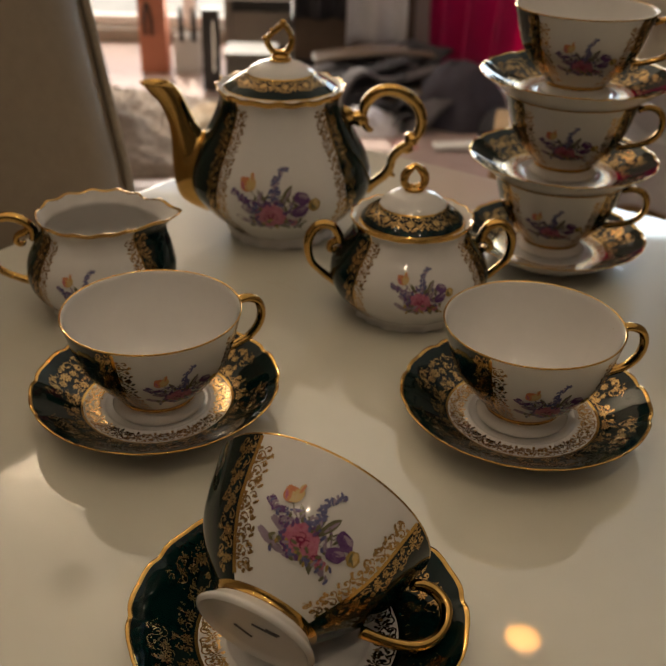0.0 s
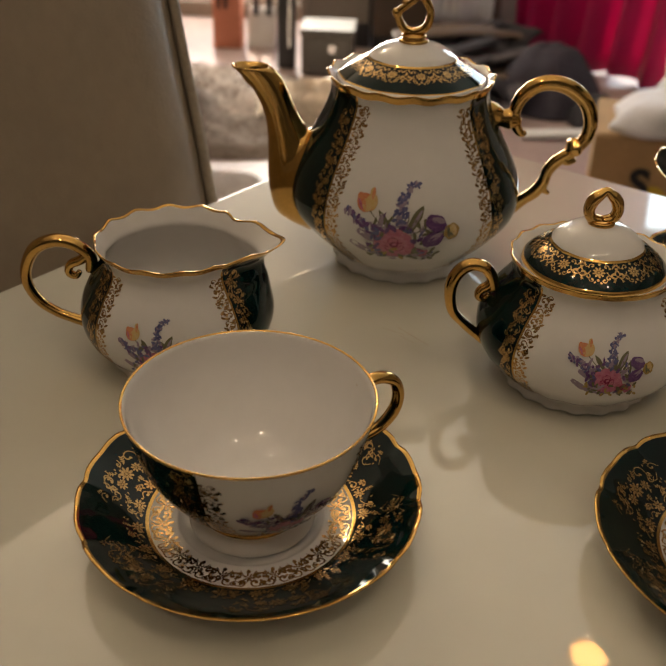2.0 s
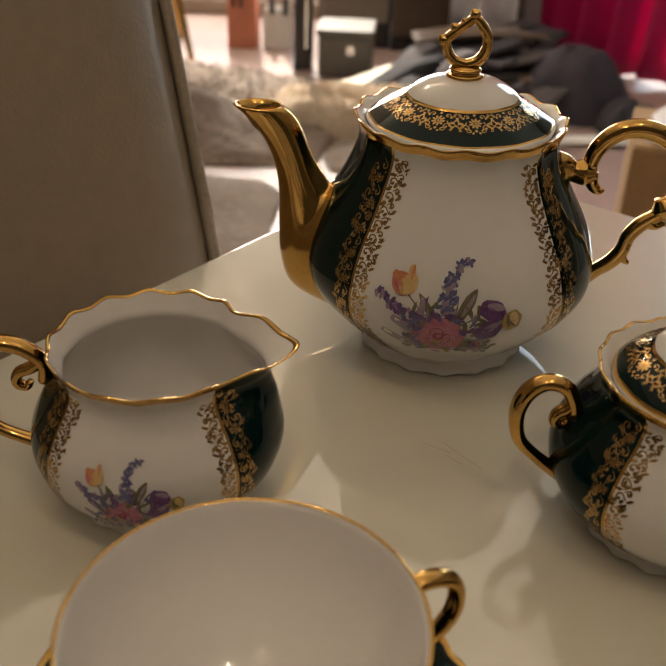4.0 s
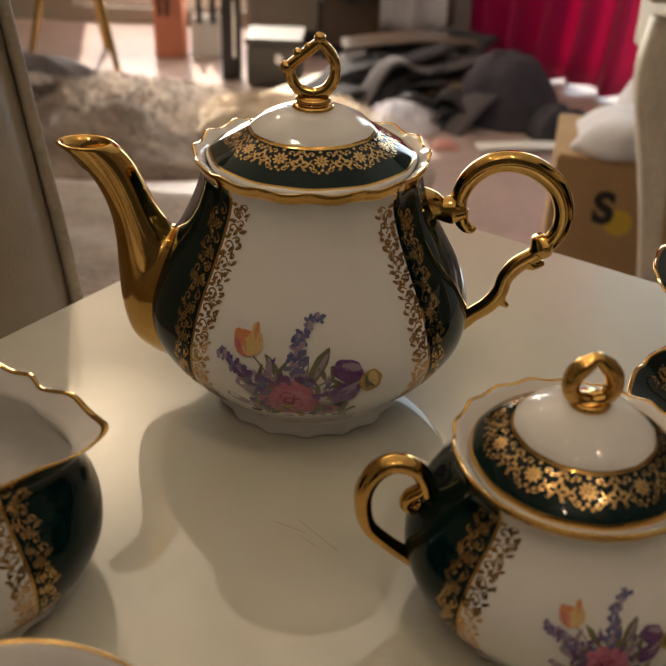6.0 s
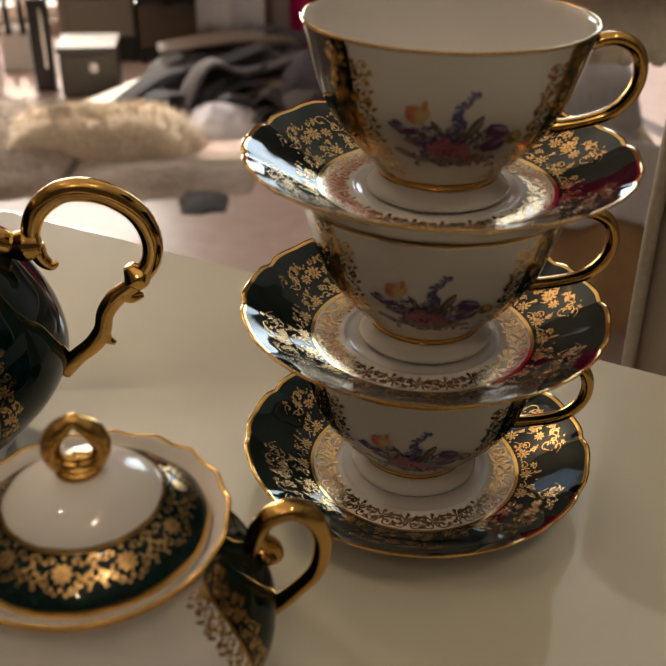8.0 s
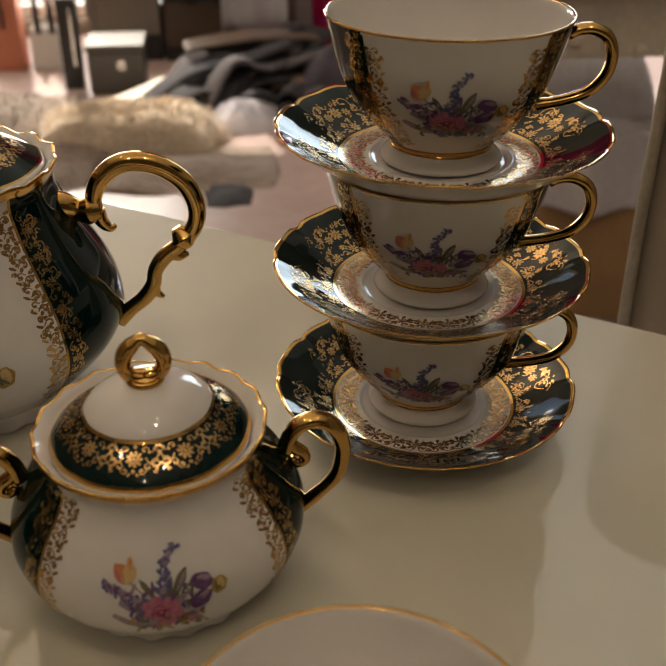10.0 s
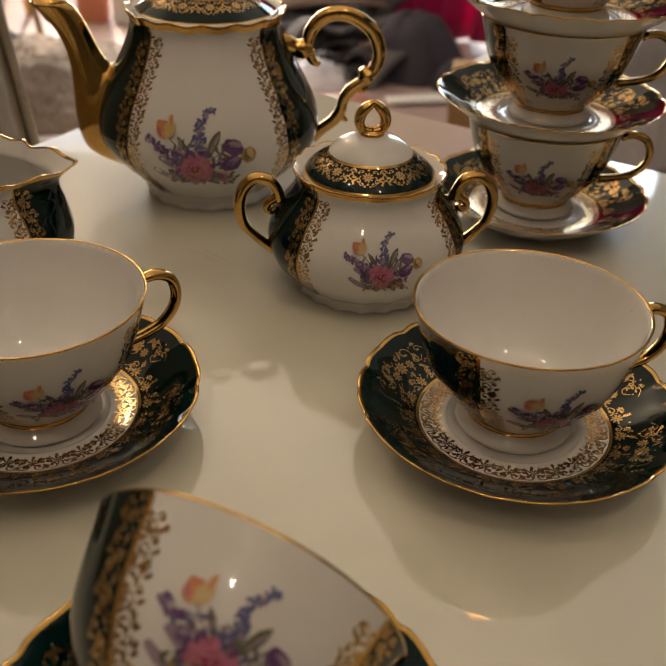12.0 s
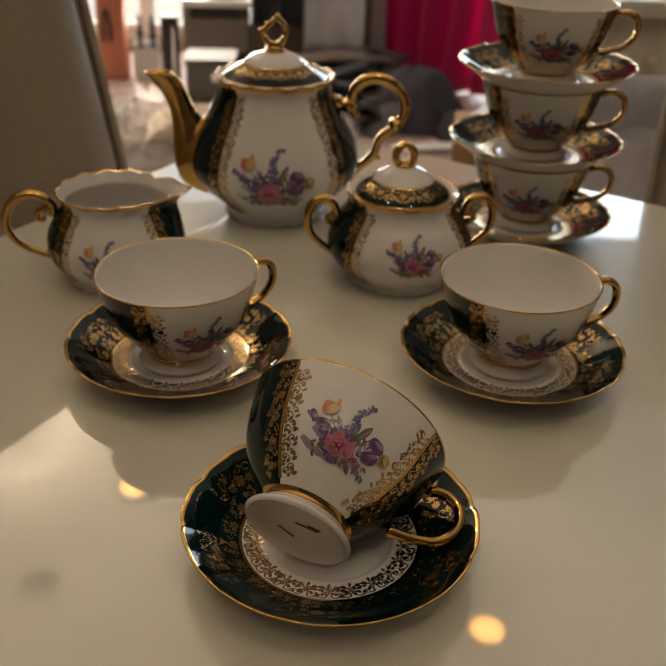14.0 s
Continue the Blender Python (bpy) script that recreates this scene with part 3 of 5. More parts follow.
def saucer_warp(th, r, z):
    k = max(0.0, (r - 0.045) / 0.024) ** 2
    f = (th * 12 / TAU) % 1
    notch = math.exp(-(min(f, 1 - f) / 0.10) ** 2)
    dip = math.exp(-((f - 0.5) / 0.13) ** 2)
    w = 0.35 - 1.35 * notch - 0.45 * dip + 0.3 * math.cos(6 * th + 0.4)
    return r * (1 + 0.0085 * k * w), z + 0.0007 * k * w


def saucer():
    t = empty("saucer", pose(0, 0, 0), "dark green porcelain saucer with gilt lace and white centre", "saucer", "saucers")
    skin = Skin(SAUCER_PTS, saucer_warp, 200)
    under = spline([(0.0680, 0.0194), (0.0620, 0.0154), (0.0550, 0.0104), (0.0490, 0.0068), (0.0430, 0.0034), (0.0385, 0.0020), (0.0375, 0.0002), (0.0355, 0.0), (0.0345, 0.0018), (0.0200, 0.0024), (0.0, 0.0025)], 40)
    prof = list(skin.prof[::2]) + [(0.0692, 0.0211), (0.0694, 0.0207), (0.0690, 0.0201)] + list(under)
    no = len(skin.prof[::2])

    def mat(th, i):
        if no - 2 <= i <= no + 1:
            return 2
        if i > no + 1:
            return 0
        r = prof[i][0]
        if r > 0.0422:
            return 1
        return 2 if r > 0.0412 else 0
    th = [TAU * k / 240 for k in range(240)]
    turned("dish", prof, th, saucer_warp, [PORCELAIN, GREEN, GOLD], mat, t)
    return t, skin


TEAPOT, TEAPOT_SKIN, TEAPOT_LID = teapot()
SUGAR, SUGAR_SKIN, SUGAR_LID = sugar_bowl()
JUG, JUG_SKIN = creamer()
CUP, CUP_SKIN = teacup()
SAUCER, SAUCER_SKIN = saucer()

# ================= painted decoration =================
ROSE = material("rose_enamel", (0.36, 0.06, 0.13), 0.18, 0, 0.2, 500, 0.45, base2=(0.56, 0.24, 0.30))
ROSE_DARK = material("deep_rose_enamel", (0.26, 0.025, 0.075), 0.18, 0, 0.4, 500, 0.4)
TULIP = material("tulip_enamel", (0.58, 0.17, 0.08), 0.18, 0, 0.4, 400, 0.4, base2=(0.62, 0.30, 0.15))
TULIP_YELLOW = material("tulip_yellow_enamel", (0.60, 0.38, 0.11), 0.18, 0, 0.4, 400, 0.3, base2=(0.62, 0.48, 0.28))
BLUE = material("blue_enamel", (0.065, 0.065, 0.18), 0.18, 0, 0.2, 500, 0.5, base2=(0.19, 0.19, 0.32))
VIOLET = material("violet_enamel", (0.085, 0.025, 0.13), 0.18, 0, 0.4, 450, 0.5, base2=(0.20, 0.11, 0.24))
OCHRE = material("ochre_enamel", (0.34, 0.20, 0.05), 0.18, 0, 0.2, 450, 0.5, base2=(0.42, 0.32, 0.12))
LEAF = material("leaf_enamel", (0.13, 0.12, 0.065), 0.18, 0, 0.4, 400, 0.4, base2=(0.18, 0.17, 0.10))
MAUVE = material("mauve_enamel", (0.30, 0.22, 0.30), 0.18, 0, 0.4, 400, 0.3, base2=(0.34, 0.27, 0.32))
PALE_ROSE = material("pale_rose_enamel", (0.43, 0.10, 0.19), 0.18, 0, 0.3, 500, 0.3, base2=(0.54, 0.22, 0.30))
BOUQUET_MATS = [ROSE, ROSE_DARK, TULIP, TULIP_YELLOW, BLUE, VIOLET, OCHRE, LEAF, MAUVE, PALE_ROSE]


class Ornament:
    """Thin painted strokes and patches that follow a skin."""

    def __init__(self, skin, th0, s0, flip=1.0, stretch=1.0, turn=0.0):
        self.skin, self.th0, self.s0, self.flip, self.stretch = skin, th0, s0, flip, stretch
        self.c, self.n = math.cos(turn), math.sin(turn)
        self.v, self.f, self.m = [], [], []

    def put(self, x, y, h):
        x, y = x * self.c - y * self.n, x * self.n + y * self.c
        s = min(max(self.s0 + y * self.stretch, 0.0006), self.skin.length - 0.0004)
        r, z = self.skin.rz(s)
        self.v.append(self.skin.lifted(self.th0 + x / max(r, 0.004), s, h * self.flip))
        return len(self.v) - 1

    def stroke(self, pts, w0, w1, h=0.00012, mat=0):
        p = np.array(pts, float)
        t = np.gradient(p, axis=0)
        t /= np.linalg.norm(t, axis=1)[:, None] + 1e-12
        n = len(p)
        prev = None
        for i in range(n):
            w = (w0 + (w1 - w0) * i / (n - 1)) / 2
            q = np.array((-t[i][1], t[i][0])) * w
            a, b = self.put(*(p[i] + q), h), self.put(*(p[i] - q), h)
            if prev:
                self.f.append((prev[1], prev[0], a, b) if self.flip > 0 else (b, a, prev[0], prev[1]))
                self.m.append(mat)
            prev = (a, b)

    def blob(self, x, y, a, b, rot=0.0, h=0.00015, mat=0, n=9, wave=0.0, lobes=5):
        c = self.put(x, y, h)
        ring = []
        for k in range(n):
            w = TAU * k / n
            g = 1 + wave * math.cos(lobes * w)
            u, v = a * g * math.cos(w), b * g * math.sin(w)
            ring.append(self.put(x + u * math.cos(rot) - v * math.sin(rot), y + u * math.sin(rot) + v * math.cos(rot), h))
        for k in range(n):
            j = (k + 1) % n
            self.f.append((c, ring[k], ring[j]) if self.flip > 0 else (c, ring[j], ring[k]))
            self.m.append(mat)

    def scroll(self, x, y, size, start, turn, w=0.00045, tail=0.0):
        k = np.linspace(0, 1, 11)
        r = size * (1 - 0.78 * k)
        a = start + turn * k
        pts = np.stack([x + r * np.cos(a), y + r * np.sin(a)], 1)
        if tail:
            d = pts[0] - pts[1]
            d /= np.linalg.norm(d)
            pts = np.vstack([pts[0] + d * tail, pts[0] + d * tail * 0.5, pts])
        self.stroke(pts, w * 0.5, w * 1.15)
        self.blob(pts[-1][0], pts[-1][1], w * 0.9, w * 0.9, n=6)

    def rosette(self, x, y, size, petals=7, rot=0.0):
        for k in range(petals):
            a = rot + TAU * k / petals
            self.blob(x + size * 0.62 * math.cos(a), y + size * 0.62 * math.sin(a), size * 0.40, size * 0.19, a, n=6)
        self.blob(x, y, size * 0.22, size * 0.22, n=6)

    def sprig(self, x, y, size, a, w=0.0004):
        e = (x + size * math.cos(a), y + size * math.sin(a))
        self.stroke([(x, y), ((x + e[0]) / 2, (y + e[1]) / 2), e], w, w * 0.7)
        for k in (0.35, 0.68, 1.0):
            for sg in (1, -1):
                b = a + sg * 0.9
                self.blob(x + size * k * math.cos(a) + size * 0.2 * math.cos(b), y + size * k * math.sin(a) + size * 0.2 * math.sin(b), size * 0.20, size * 0.10, b, n=6)

    def done(self, name, mats, parent, label):
        return finish(name, self.v, self.f, mats, self.m, parent, label, False)


def lace_white(o, length, side, k=1.0, rnd=None):
    """Fretted gilt edging on the white side of a panel's edge."""
    rnd = rnd or random.Random(3)
    step = 0.0046 * k
    for i in range(int(length / step)):
        y = (i + 0.5) * step
        j = rnd.uniform(-0.0002, 0.0002)
        o.scroll(side * 0.0021 * k + j, y, 0.0016 * k, (0.3 if side > 0 else math.pi - 0.3), side * 4.6, 0.00066 * k, 0.0010 * k)
        o.scroll(side * 0.0046 * k + j, y + 0.0018 * k, 0.0012 * k, (2.6 if side > 0 else 0.5), -side * 4.4, 0.00060 * k, 0.0008 * k)
        o.blob(side * 0.0058 * k, y, 0.0010 * k, 0.0006 * k, 0.6 * side, n=7, wave=0.25)
        o.blob(side * 0.0012 * k, y + 0.0022 * k, 0.0009 * k, 0.0007 * k, 0.2, n=7, wave=0.2)
        o.blob(side * 0.0034 * k, y - 0.0010 * k, 0.0009 * k, 0.0006 * k, 0.9, n=6)
        for q in range(3):
            x2, y2 = side * rnd.uniform(0.0008, 0.0060) * k, y + rnd.uniform(-0.0023, 0.0023) * k
            o.scroll(x2, y2, rnd.uniform(0.0006, 0.0010) * k, rnd.uniform(0, 6), side * rnd.uniform(3.5, 5), 0.00058 * k, 0.0006 * k)
        for q in range(3):
            o.blob(side * rnd.uniform(0.0008, 0.0064) * k, y + rnd.uniform(-0.0023, 0.0023) * k, rnd.uniform(0.0006, 0.0011) * k, rnd.uniform(0.0003, 0.0005) * k, rnd.uniform(0, 3), n=6)


def lace_green(o, length, side, k=1.0, wide=1.0, rnd=None):
    """Scrolls, rosettes and sprigs in gilt on the green side of a panel's edge."""
    rnd = rnd or random.Random(5)
    step = 0.0092 * k
    for i in range(int(length / step)):
        y = (i + 0.5) * step
        x = side * 0.0042 * k * wide
        o.rosette(x, y, 0.0019 * k, 7, rnd.uniform(0, 1))
        o.scroll(x + side * 0.0022 * k, y + 0.0032 * k, 0.0019 * k, -1.2 if side > 0 else math.pi + 1.2, side * 5.0, 0.00066 * k, 0.0014 * k)
        o.scroll(x - side * 0.0014 * k, y + 0.0046 * k, 0.0016 * k, 1.9 if side > 0 else math.pi - 1.9, side * 4.8, 0.00064 * k, 0.0012 * k)
        o.scroll(x + side * 0.0012 * k, y - 0.0028 * k, 0.0014 * k, 1.2 if side > 0 else math.pi - 1.2, -side * 4.6, 0.00060 * k, 0.0010 * k)
        o.sprig(x + side * 0.0022 * k, y + 0.0004, 0.0024 * k, 0.4 if side > 0 else math.pi - 0.4)
        o.sprig(x - side * 0.0018 * k, y - 0.0012 * k, 0.0020 * k, math.pi / 2)
        for q in range(6):
            x2, y2 = side * rnd.uniform(0.0006, 0.0085) * k, y + rnd.uniform(-0.0046, 0.0046) * k
            o.scroll(x2, y2, rnd.uniform(0.0007, 0.0012) * k, rnd.uniform(0, 6), rnd.choice((-1, 1)) * rnd.uniform(3.5, 5), 0.00054 * k, 0.0008 * k)
        for q in range(9):
            o.blob(x + rnd.uniform(-0.0034, 0.0030) * k, y + rnd.uniform(-0.0045, 0.0045) * k, 0.00042 * k, 0.00032 * k, rnd.uniform(0, 3), n=6)


def panel_decor(skin, parent, front, s0, s1, half, k=1.0, wide=1.0, line=0.0012):
    for sg in (-1, 1):
        edge = front + sg * half
        o = Ornament(skin, edge, s0)
        n = 40
        o.stroke([(0, (s1 - s0) * i / (n - 1)) for i in range(n)], line, line, 0.0001, 1)
        lace_white(o, s1 - s0, -sg, k * wide, random.Random(7 + sg))
        lace_green(o, s1 - s0, sg, k, 1.0, random.Random(11 + sg))
        o.done("gilt_lace", [LACE, GOLD], parent, "gilt scroll and flower edging")


def lid_decor(skin, parent, r0, r1, count, k):
    """Garland of rosettes and leafy scrolls round a lid, hanging from its inner gold line."""
    s0 = skin.s_at_r(r0)
    for q in range(count):
        o = Ornament(skin, TAU * q / count + 0.13, s0, -1.0)
        x = TAU / count * (r0 + 0.0035 * k) / 2
        y = 0.0046 * k
        o.rosette(0, y, 0.0025 * k, 9)
        for sg in (1, -1):
            # leafy scrolls that swing up to the line between two rosettes
            o.stroke([(sg * 0.0030 * k, y - 0.0004 * k), (sg * (0.0030 * k + 0.35 * (x - 0.003 * k)), y + 0.0014 * k), (sg * (0.0030 * k + 0.75 * (x - 0.003 * k)), y + 0.0004 * k), (sg * x, y - 0.0022 * k)], 0.0004 * k, 0.0007 * k)
            o.scroll(sg * (x - 0.0011 * k), y + 0.0008 * k, 0.0018 * k, math.pi / 2 - sg * 1.2, sg * 5.2, 0.00058 * k, 0.0010 * k)
            o.scroll(sg * (x - 0.0030 * k), y + 0.0022 * k, 0.0014 * k, -math.pi / 2 + sg * 0.9, -sg * 5.0, 0.00052 * k, 0.0012 * k)
            o.scroll(sg * 0.0026 * k, y - 0.0026 * k, 0.0011 * k, -math.pi / 2 + sg * 1.6, -sg * 4.8, 0.00045 * k, 0.0010 * k)
            o.scroll(sg * 0.0024 * k, y + 0.0033 * k, 0.0011 * k, math.pi / 2 - sg * 1.6, sg * 4.8, 0.00045 * k, 0.0008 * k)
            o.sprig(sg * (x - 0.0022 * k), y - 0.0018 * k, 0.0019 * k, -math.pi / 2 + sg * 0.5, 0.0004)
            o.sprig(sg * (x - 0.0003 * k), y + 0.0018 * k, 0.0018 * k, math.pi / 2 + sg * 0.3, 0.0004)
            o.blob(sg * 0.0040 * k, y - 0.0020 * k, 0.0005 * k, 0.0005 * k, n=6)
            o.blob(sg * 0.0012 * k, y + 0.0044 * k, 0.0006 * k, 0.0004 * k, sg * 0.8, n=6)
        o.blob(0, y + 0.0034 * k, 0.0006 * k, 0.0006 * k, n=6)
        o.blob(0, y - 0.0036 * k, 0.0006 * k, 0.0006 * k, n=6)
        o.done("gilt_motif", LACE, parent, "")


def bouquet(skin, parent, th0, z_rose, width, stretch=1.15, turn=0.0, seed=1):
    """Sprays of painted flowers round a pink rose."""
    rnd = random.Random(seed)
    W = width
    o = Ornament(skin, th0, skin.s_at_z(z_rose) + 0.17 * W * stretch, 1.0, stretch, turn)
    h = [0.00006]

    def b(x, y, a, c, rot, mat, wave=0.0, lobes=5, n=16):
        h[0] += 0.0000035
        g = 1.28 if a < 0.03 else 1.15
        o.blob(x * W, y * W, a * g * W, c * g * W, rot, h[0], mat, n, wave, lobes)

    def st(pts, w, mat):
        h[0] += 0.000003
        o.stroke([(x * W, y * W) for x, y in pts], w * W, w * W * 0.6, h[0], mat)
    # pale shading leaves under the flowers
    for x, y, a, c, r in ((-0.36, -0.25, 0.10, 0.030, -0.5), (-0.24, -0.30, 0.10, 0.028, -0.3), (-0.05, -0.32, 0.09, 0.026, 0.2), (0.20, -0.28, 0.09, 0.028, -0.6), (-0.15, 0.02, 0.08, 0.022, 2.2), (0.02, -0.02, 0.10, 0.020, 1.3),
                          (0.26, -0.13, 0.10, 0.016, 0.3), (-0.30, -0.12, 0.09, 0.03, -0.4), (0.10, -0.30, 0.08, 0.025, -1.0)):
        b(x, y, a, c, r, 8 if c > 0.025 else 7, 0.08)
    for k in range(40):
        b(rnd.uniform(-0.26, 0.24), rnd.uniform(-0.14, 0.04), rnd.uniform(0.02, 0.05), rnd.uniform(0.008, 0.016), rnd.uniform(0.2, 2.9), rnd.choice((7, 7, 8, 8, 4, 5)), 0.1, 5, 7)
    # stems
    st([(-0.28, 0.08), (-0.20, 0.0), (-0.10, -0.08)], 0.010, 7)
    st([(0.0, 0.10), (-0.01, 0.0), (-0.04, -0.10)], 0.010, 7)
    st([(0.20, -0.02), (0.10, -0.07), (0.0, -0.12)], 0.010, 7)
    st([(0.38, -0.08), (0.22, -0.11), (0.06, -0.14)], 0.008, 7)
    st([(-0.46, 0.03), (-0.34, -0.06), (-0.20, -0.13)], 0.009, 7)
    # leaf
    b(0.11, 0.04, 0.105, 0.034, 1.05, 7, 0.06)
    b(0.125, 0.05, 0.07, 0.012, 1.05, 8)
    # hyacinth spike
    for k in range(70):
        u = k / 69
        x = -0.02 + 0.03 * u + 0.16 * max(0, u - 0.55) ** 1.3 * 2
        y = -0.02 + 0.39 * min(u, 0.85) - 0.05 * max(0, u - 0.85)
        sp = 0.060 * (1 - 0.75 * u)
        b(x + rnd.uniform(-sp, sp), y + rnd.uniform(-0.022, 0.022), 0.020 - 0.008 * u, 0.014 - 0.005 * u, rnd.uniform(0, 3), 4 if rnd.random() < 0.75 else 8, 0.2, 5, 7)
    # lilac sprig
    for k in range(56):
        u = k / 55
        x = -0.50 + 0.30 * u
        y = 0.055 - 0.15 * u
        sp = 0.02 + 0.05 * u
        b(x + rnd.uniform(-0.02, 0.02), y + rnd.uniform(-sp, sp), 0.018, 0.013, rnd.uniform(0, 3), 5 if rnd.random() < 0.38 else (4 if rnd.random() < 0.45 else 8), 0.2, 5, 7)
    # tulip
    b(-0.315, 0.140, 0.076, 0.062, 0.0, 2, 0.05, 3, 14)
    b(-0.355, 0.150, 0.034, 0.056, 0.30, 2)
    b(-0.268, 0.148, 0.044, 0.060, -0.35, 3)
    b(-0.262, 0.200, 0.020, 0.050, -0.12, 3, 0.05)
    b(-0.255, 0.215, 0.010, 0.036, -0.20, 2)
    b(-0.312, 0.122, 0.030, 0.042, 0.10, 3)
    b(-0.340, 0.130, 0.016, 0.040, 0.25, 2)
    b(-0.365, 0.125, 0.010, 0.034, 0.45, 0)
    # violet tulips and ochre flower
    for cx, cy, r in ((0.29, 0.015, -0.35), (0.27, -0.115, 0.35)):
        b(cx, cy, 0.085, 0.056, r, 5, 0.06)
        b(cx + 0.02, cy + 0.022, 0.055, 0.020, r + 0.15, 8)
        b(cx - 0.01, cy - 0.012, 0.060, 0.024, r - 0.1, 5)
    b(0.43, -0.055, 0.062, 0.056, 0.3, 6, 0.06, 6, 20)
    b(0.445, -0.045, 0.024, 0.038, 0.3, 3)
    b(0.405, -0.060, 0.010, 0.034, 0.2, 7)
    b(0.430, -0.075, 0.008, 0.026, 0.9, 7)
    # rose: loose outer petals, then rings of cupped ones with deep creases towards the heart
    for ring, (count, reach, size) in enumerate(((10, 0.118, 0.062), (8, 0.082, 0.052), (6, 0.048, 0.040))):
        for k in range(count):
            a = TAU * k / count + 0.37 * ring + rnd.uniform(-0.1, 0.1)
            cx, cy = -0.06 + reach * math.cos(a), -0.172 + 0.74 * reach * math.sin(a)
            b(cx, cy, size * 0.80, size * 1.02, a, 1 if ring == 2 and k % 2 else 0, 0.07)
            b(cx + 0.20 * size * math.cos(a), cy + 0.16 * size * math.sin(a), size * 0.45, size * 0.80, a, 9 if ring < 2 else 0, 0.07)
            b(cx - 0.62 * size * math.cos(a), cy - 0.50 * size * math.sin(a), size * 0.12, size * 0.55, a + 0.2, 1)
    b(-0.06, -0.165, 0.030, 0.024, 0.0, 1, 0.06)
    b(-0.055, -0.160, 0.015, 0.010, 0.3, 9)
    for k in range(3):
        b(0.09 + 0.05 * k, -0.215 - 0.02 * k, 0.048, 0.034, 0.4 * k, 0 if k != 1 else 1, 0.12)
    for k in range(30):
        a = rnd.uniform(0.2, 6.0)
        b(-0.05 + rnd.uniform(0.14, 0.24) * math.cos(a), -0.165 + rnd.uniform(0.11, 0.17) * math.sin(a), 0.022, 0.015, rnd.uniform(0, 3), rnd.choice((5, 4, 5, 7)), 0.2, 5, 7)
    for k in range(34):
        b(rnd.uniform(-0.34, 0.32), rnd.uniform(-0.34, -0.20), 0.024, 0.013, rnd.uniform(0, 3), rnd.choice((7, 6, 8, 4, 7)), 0.1, 5, 7)
    return o.done("flower_bouquet", BOUQUET_MATS, parent, "painted spray of rose, tulips and blue flowers")


FRONT = -math.pi / 2
panel_decor(TEAPOT_SKIN, TEAPOT, FRONT + POT_TURN, TEAPOT_SKIN.s_at_z(0.0115), TEAPOT_SKIN.s_at_z(0.1130), POT_HALF, 1.3, 1.1)
bouquet(TEAPOT_SKIN, TEAPOT, FRONT - radians(2), 0.0400, 0.066, 1.12)
lid_decor(TEAPOT_LID, TEAPOT, 0.0262, 0.0415, 12, 1.25)
panel_decor(SUGAR_SKIN, SUGAR, FRONT + SUGAR_TURN, SUGAR_SKIN.s_at_z(0.0085), SUGAR_SKIN.s_at_z(0.0650), SUGAR_HALF, 1.1, 1.1)
bouquet(SUGAR_SKIN, SUGAR, FRONT + radians(2), 0.0318, 0.040, 1.12, 0, 2)
lid_decor(SUGAR_LID, SUGAR, 0.0226, 0.0330, 10, 1.2)
panel_decor(JUG_SKIN, JUG, -FRONT, JUG_SKIN.s_at_z(0.0085), JUG_SKIN.s_at_z(0.0640), PANEL, 1.1, 1.05)
bouquet(JUG_SKIN, JUG, -FRONT - radians(3), 0.0255, 0.040, 1.12, 0, 3)
panel_decor(CUP_SKIN, CUP, FRONT, CUP_SKIN.s_at_z(0.0114), CUP_SKIN.s_at_z(0.0583), PANEL, 1.15, 1.15, 0.0019)
bouquet(CUP_SKIN, CUP, FRONT + radians(1), 0.0272, 0.042, 1.05, 0.0, 4)



def gilt_line(skin, parent, z, width):
    """A thin gilt line round a vessel."""
    s = skin.s_at_z(z)
    o = Ornament(skin, 0.0, s)
    r = skin.rz(s)[0]
    o.stroke([(r * TAU * i / 160, 0.0) for i in range(161)], width, width, 0.00014)
    o.done("gilt_line", GOLD, parent, "thin gilt line above the foot")


gilt_line(TEAPOT_SKIN, TEAPOT, 0.0100, 0.0006)
gilt_line(SUGAR_SKIN, SUGAR, 0.0076, 0.0005)
gilt_line(JUG_SKIN, JUG, 0.0076, 0.0005)


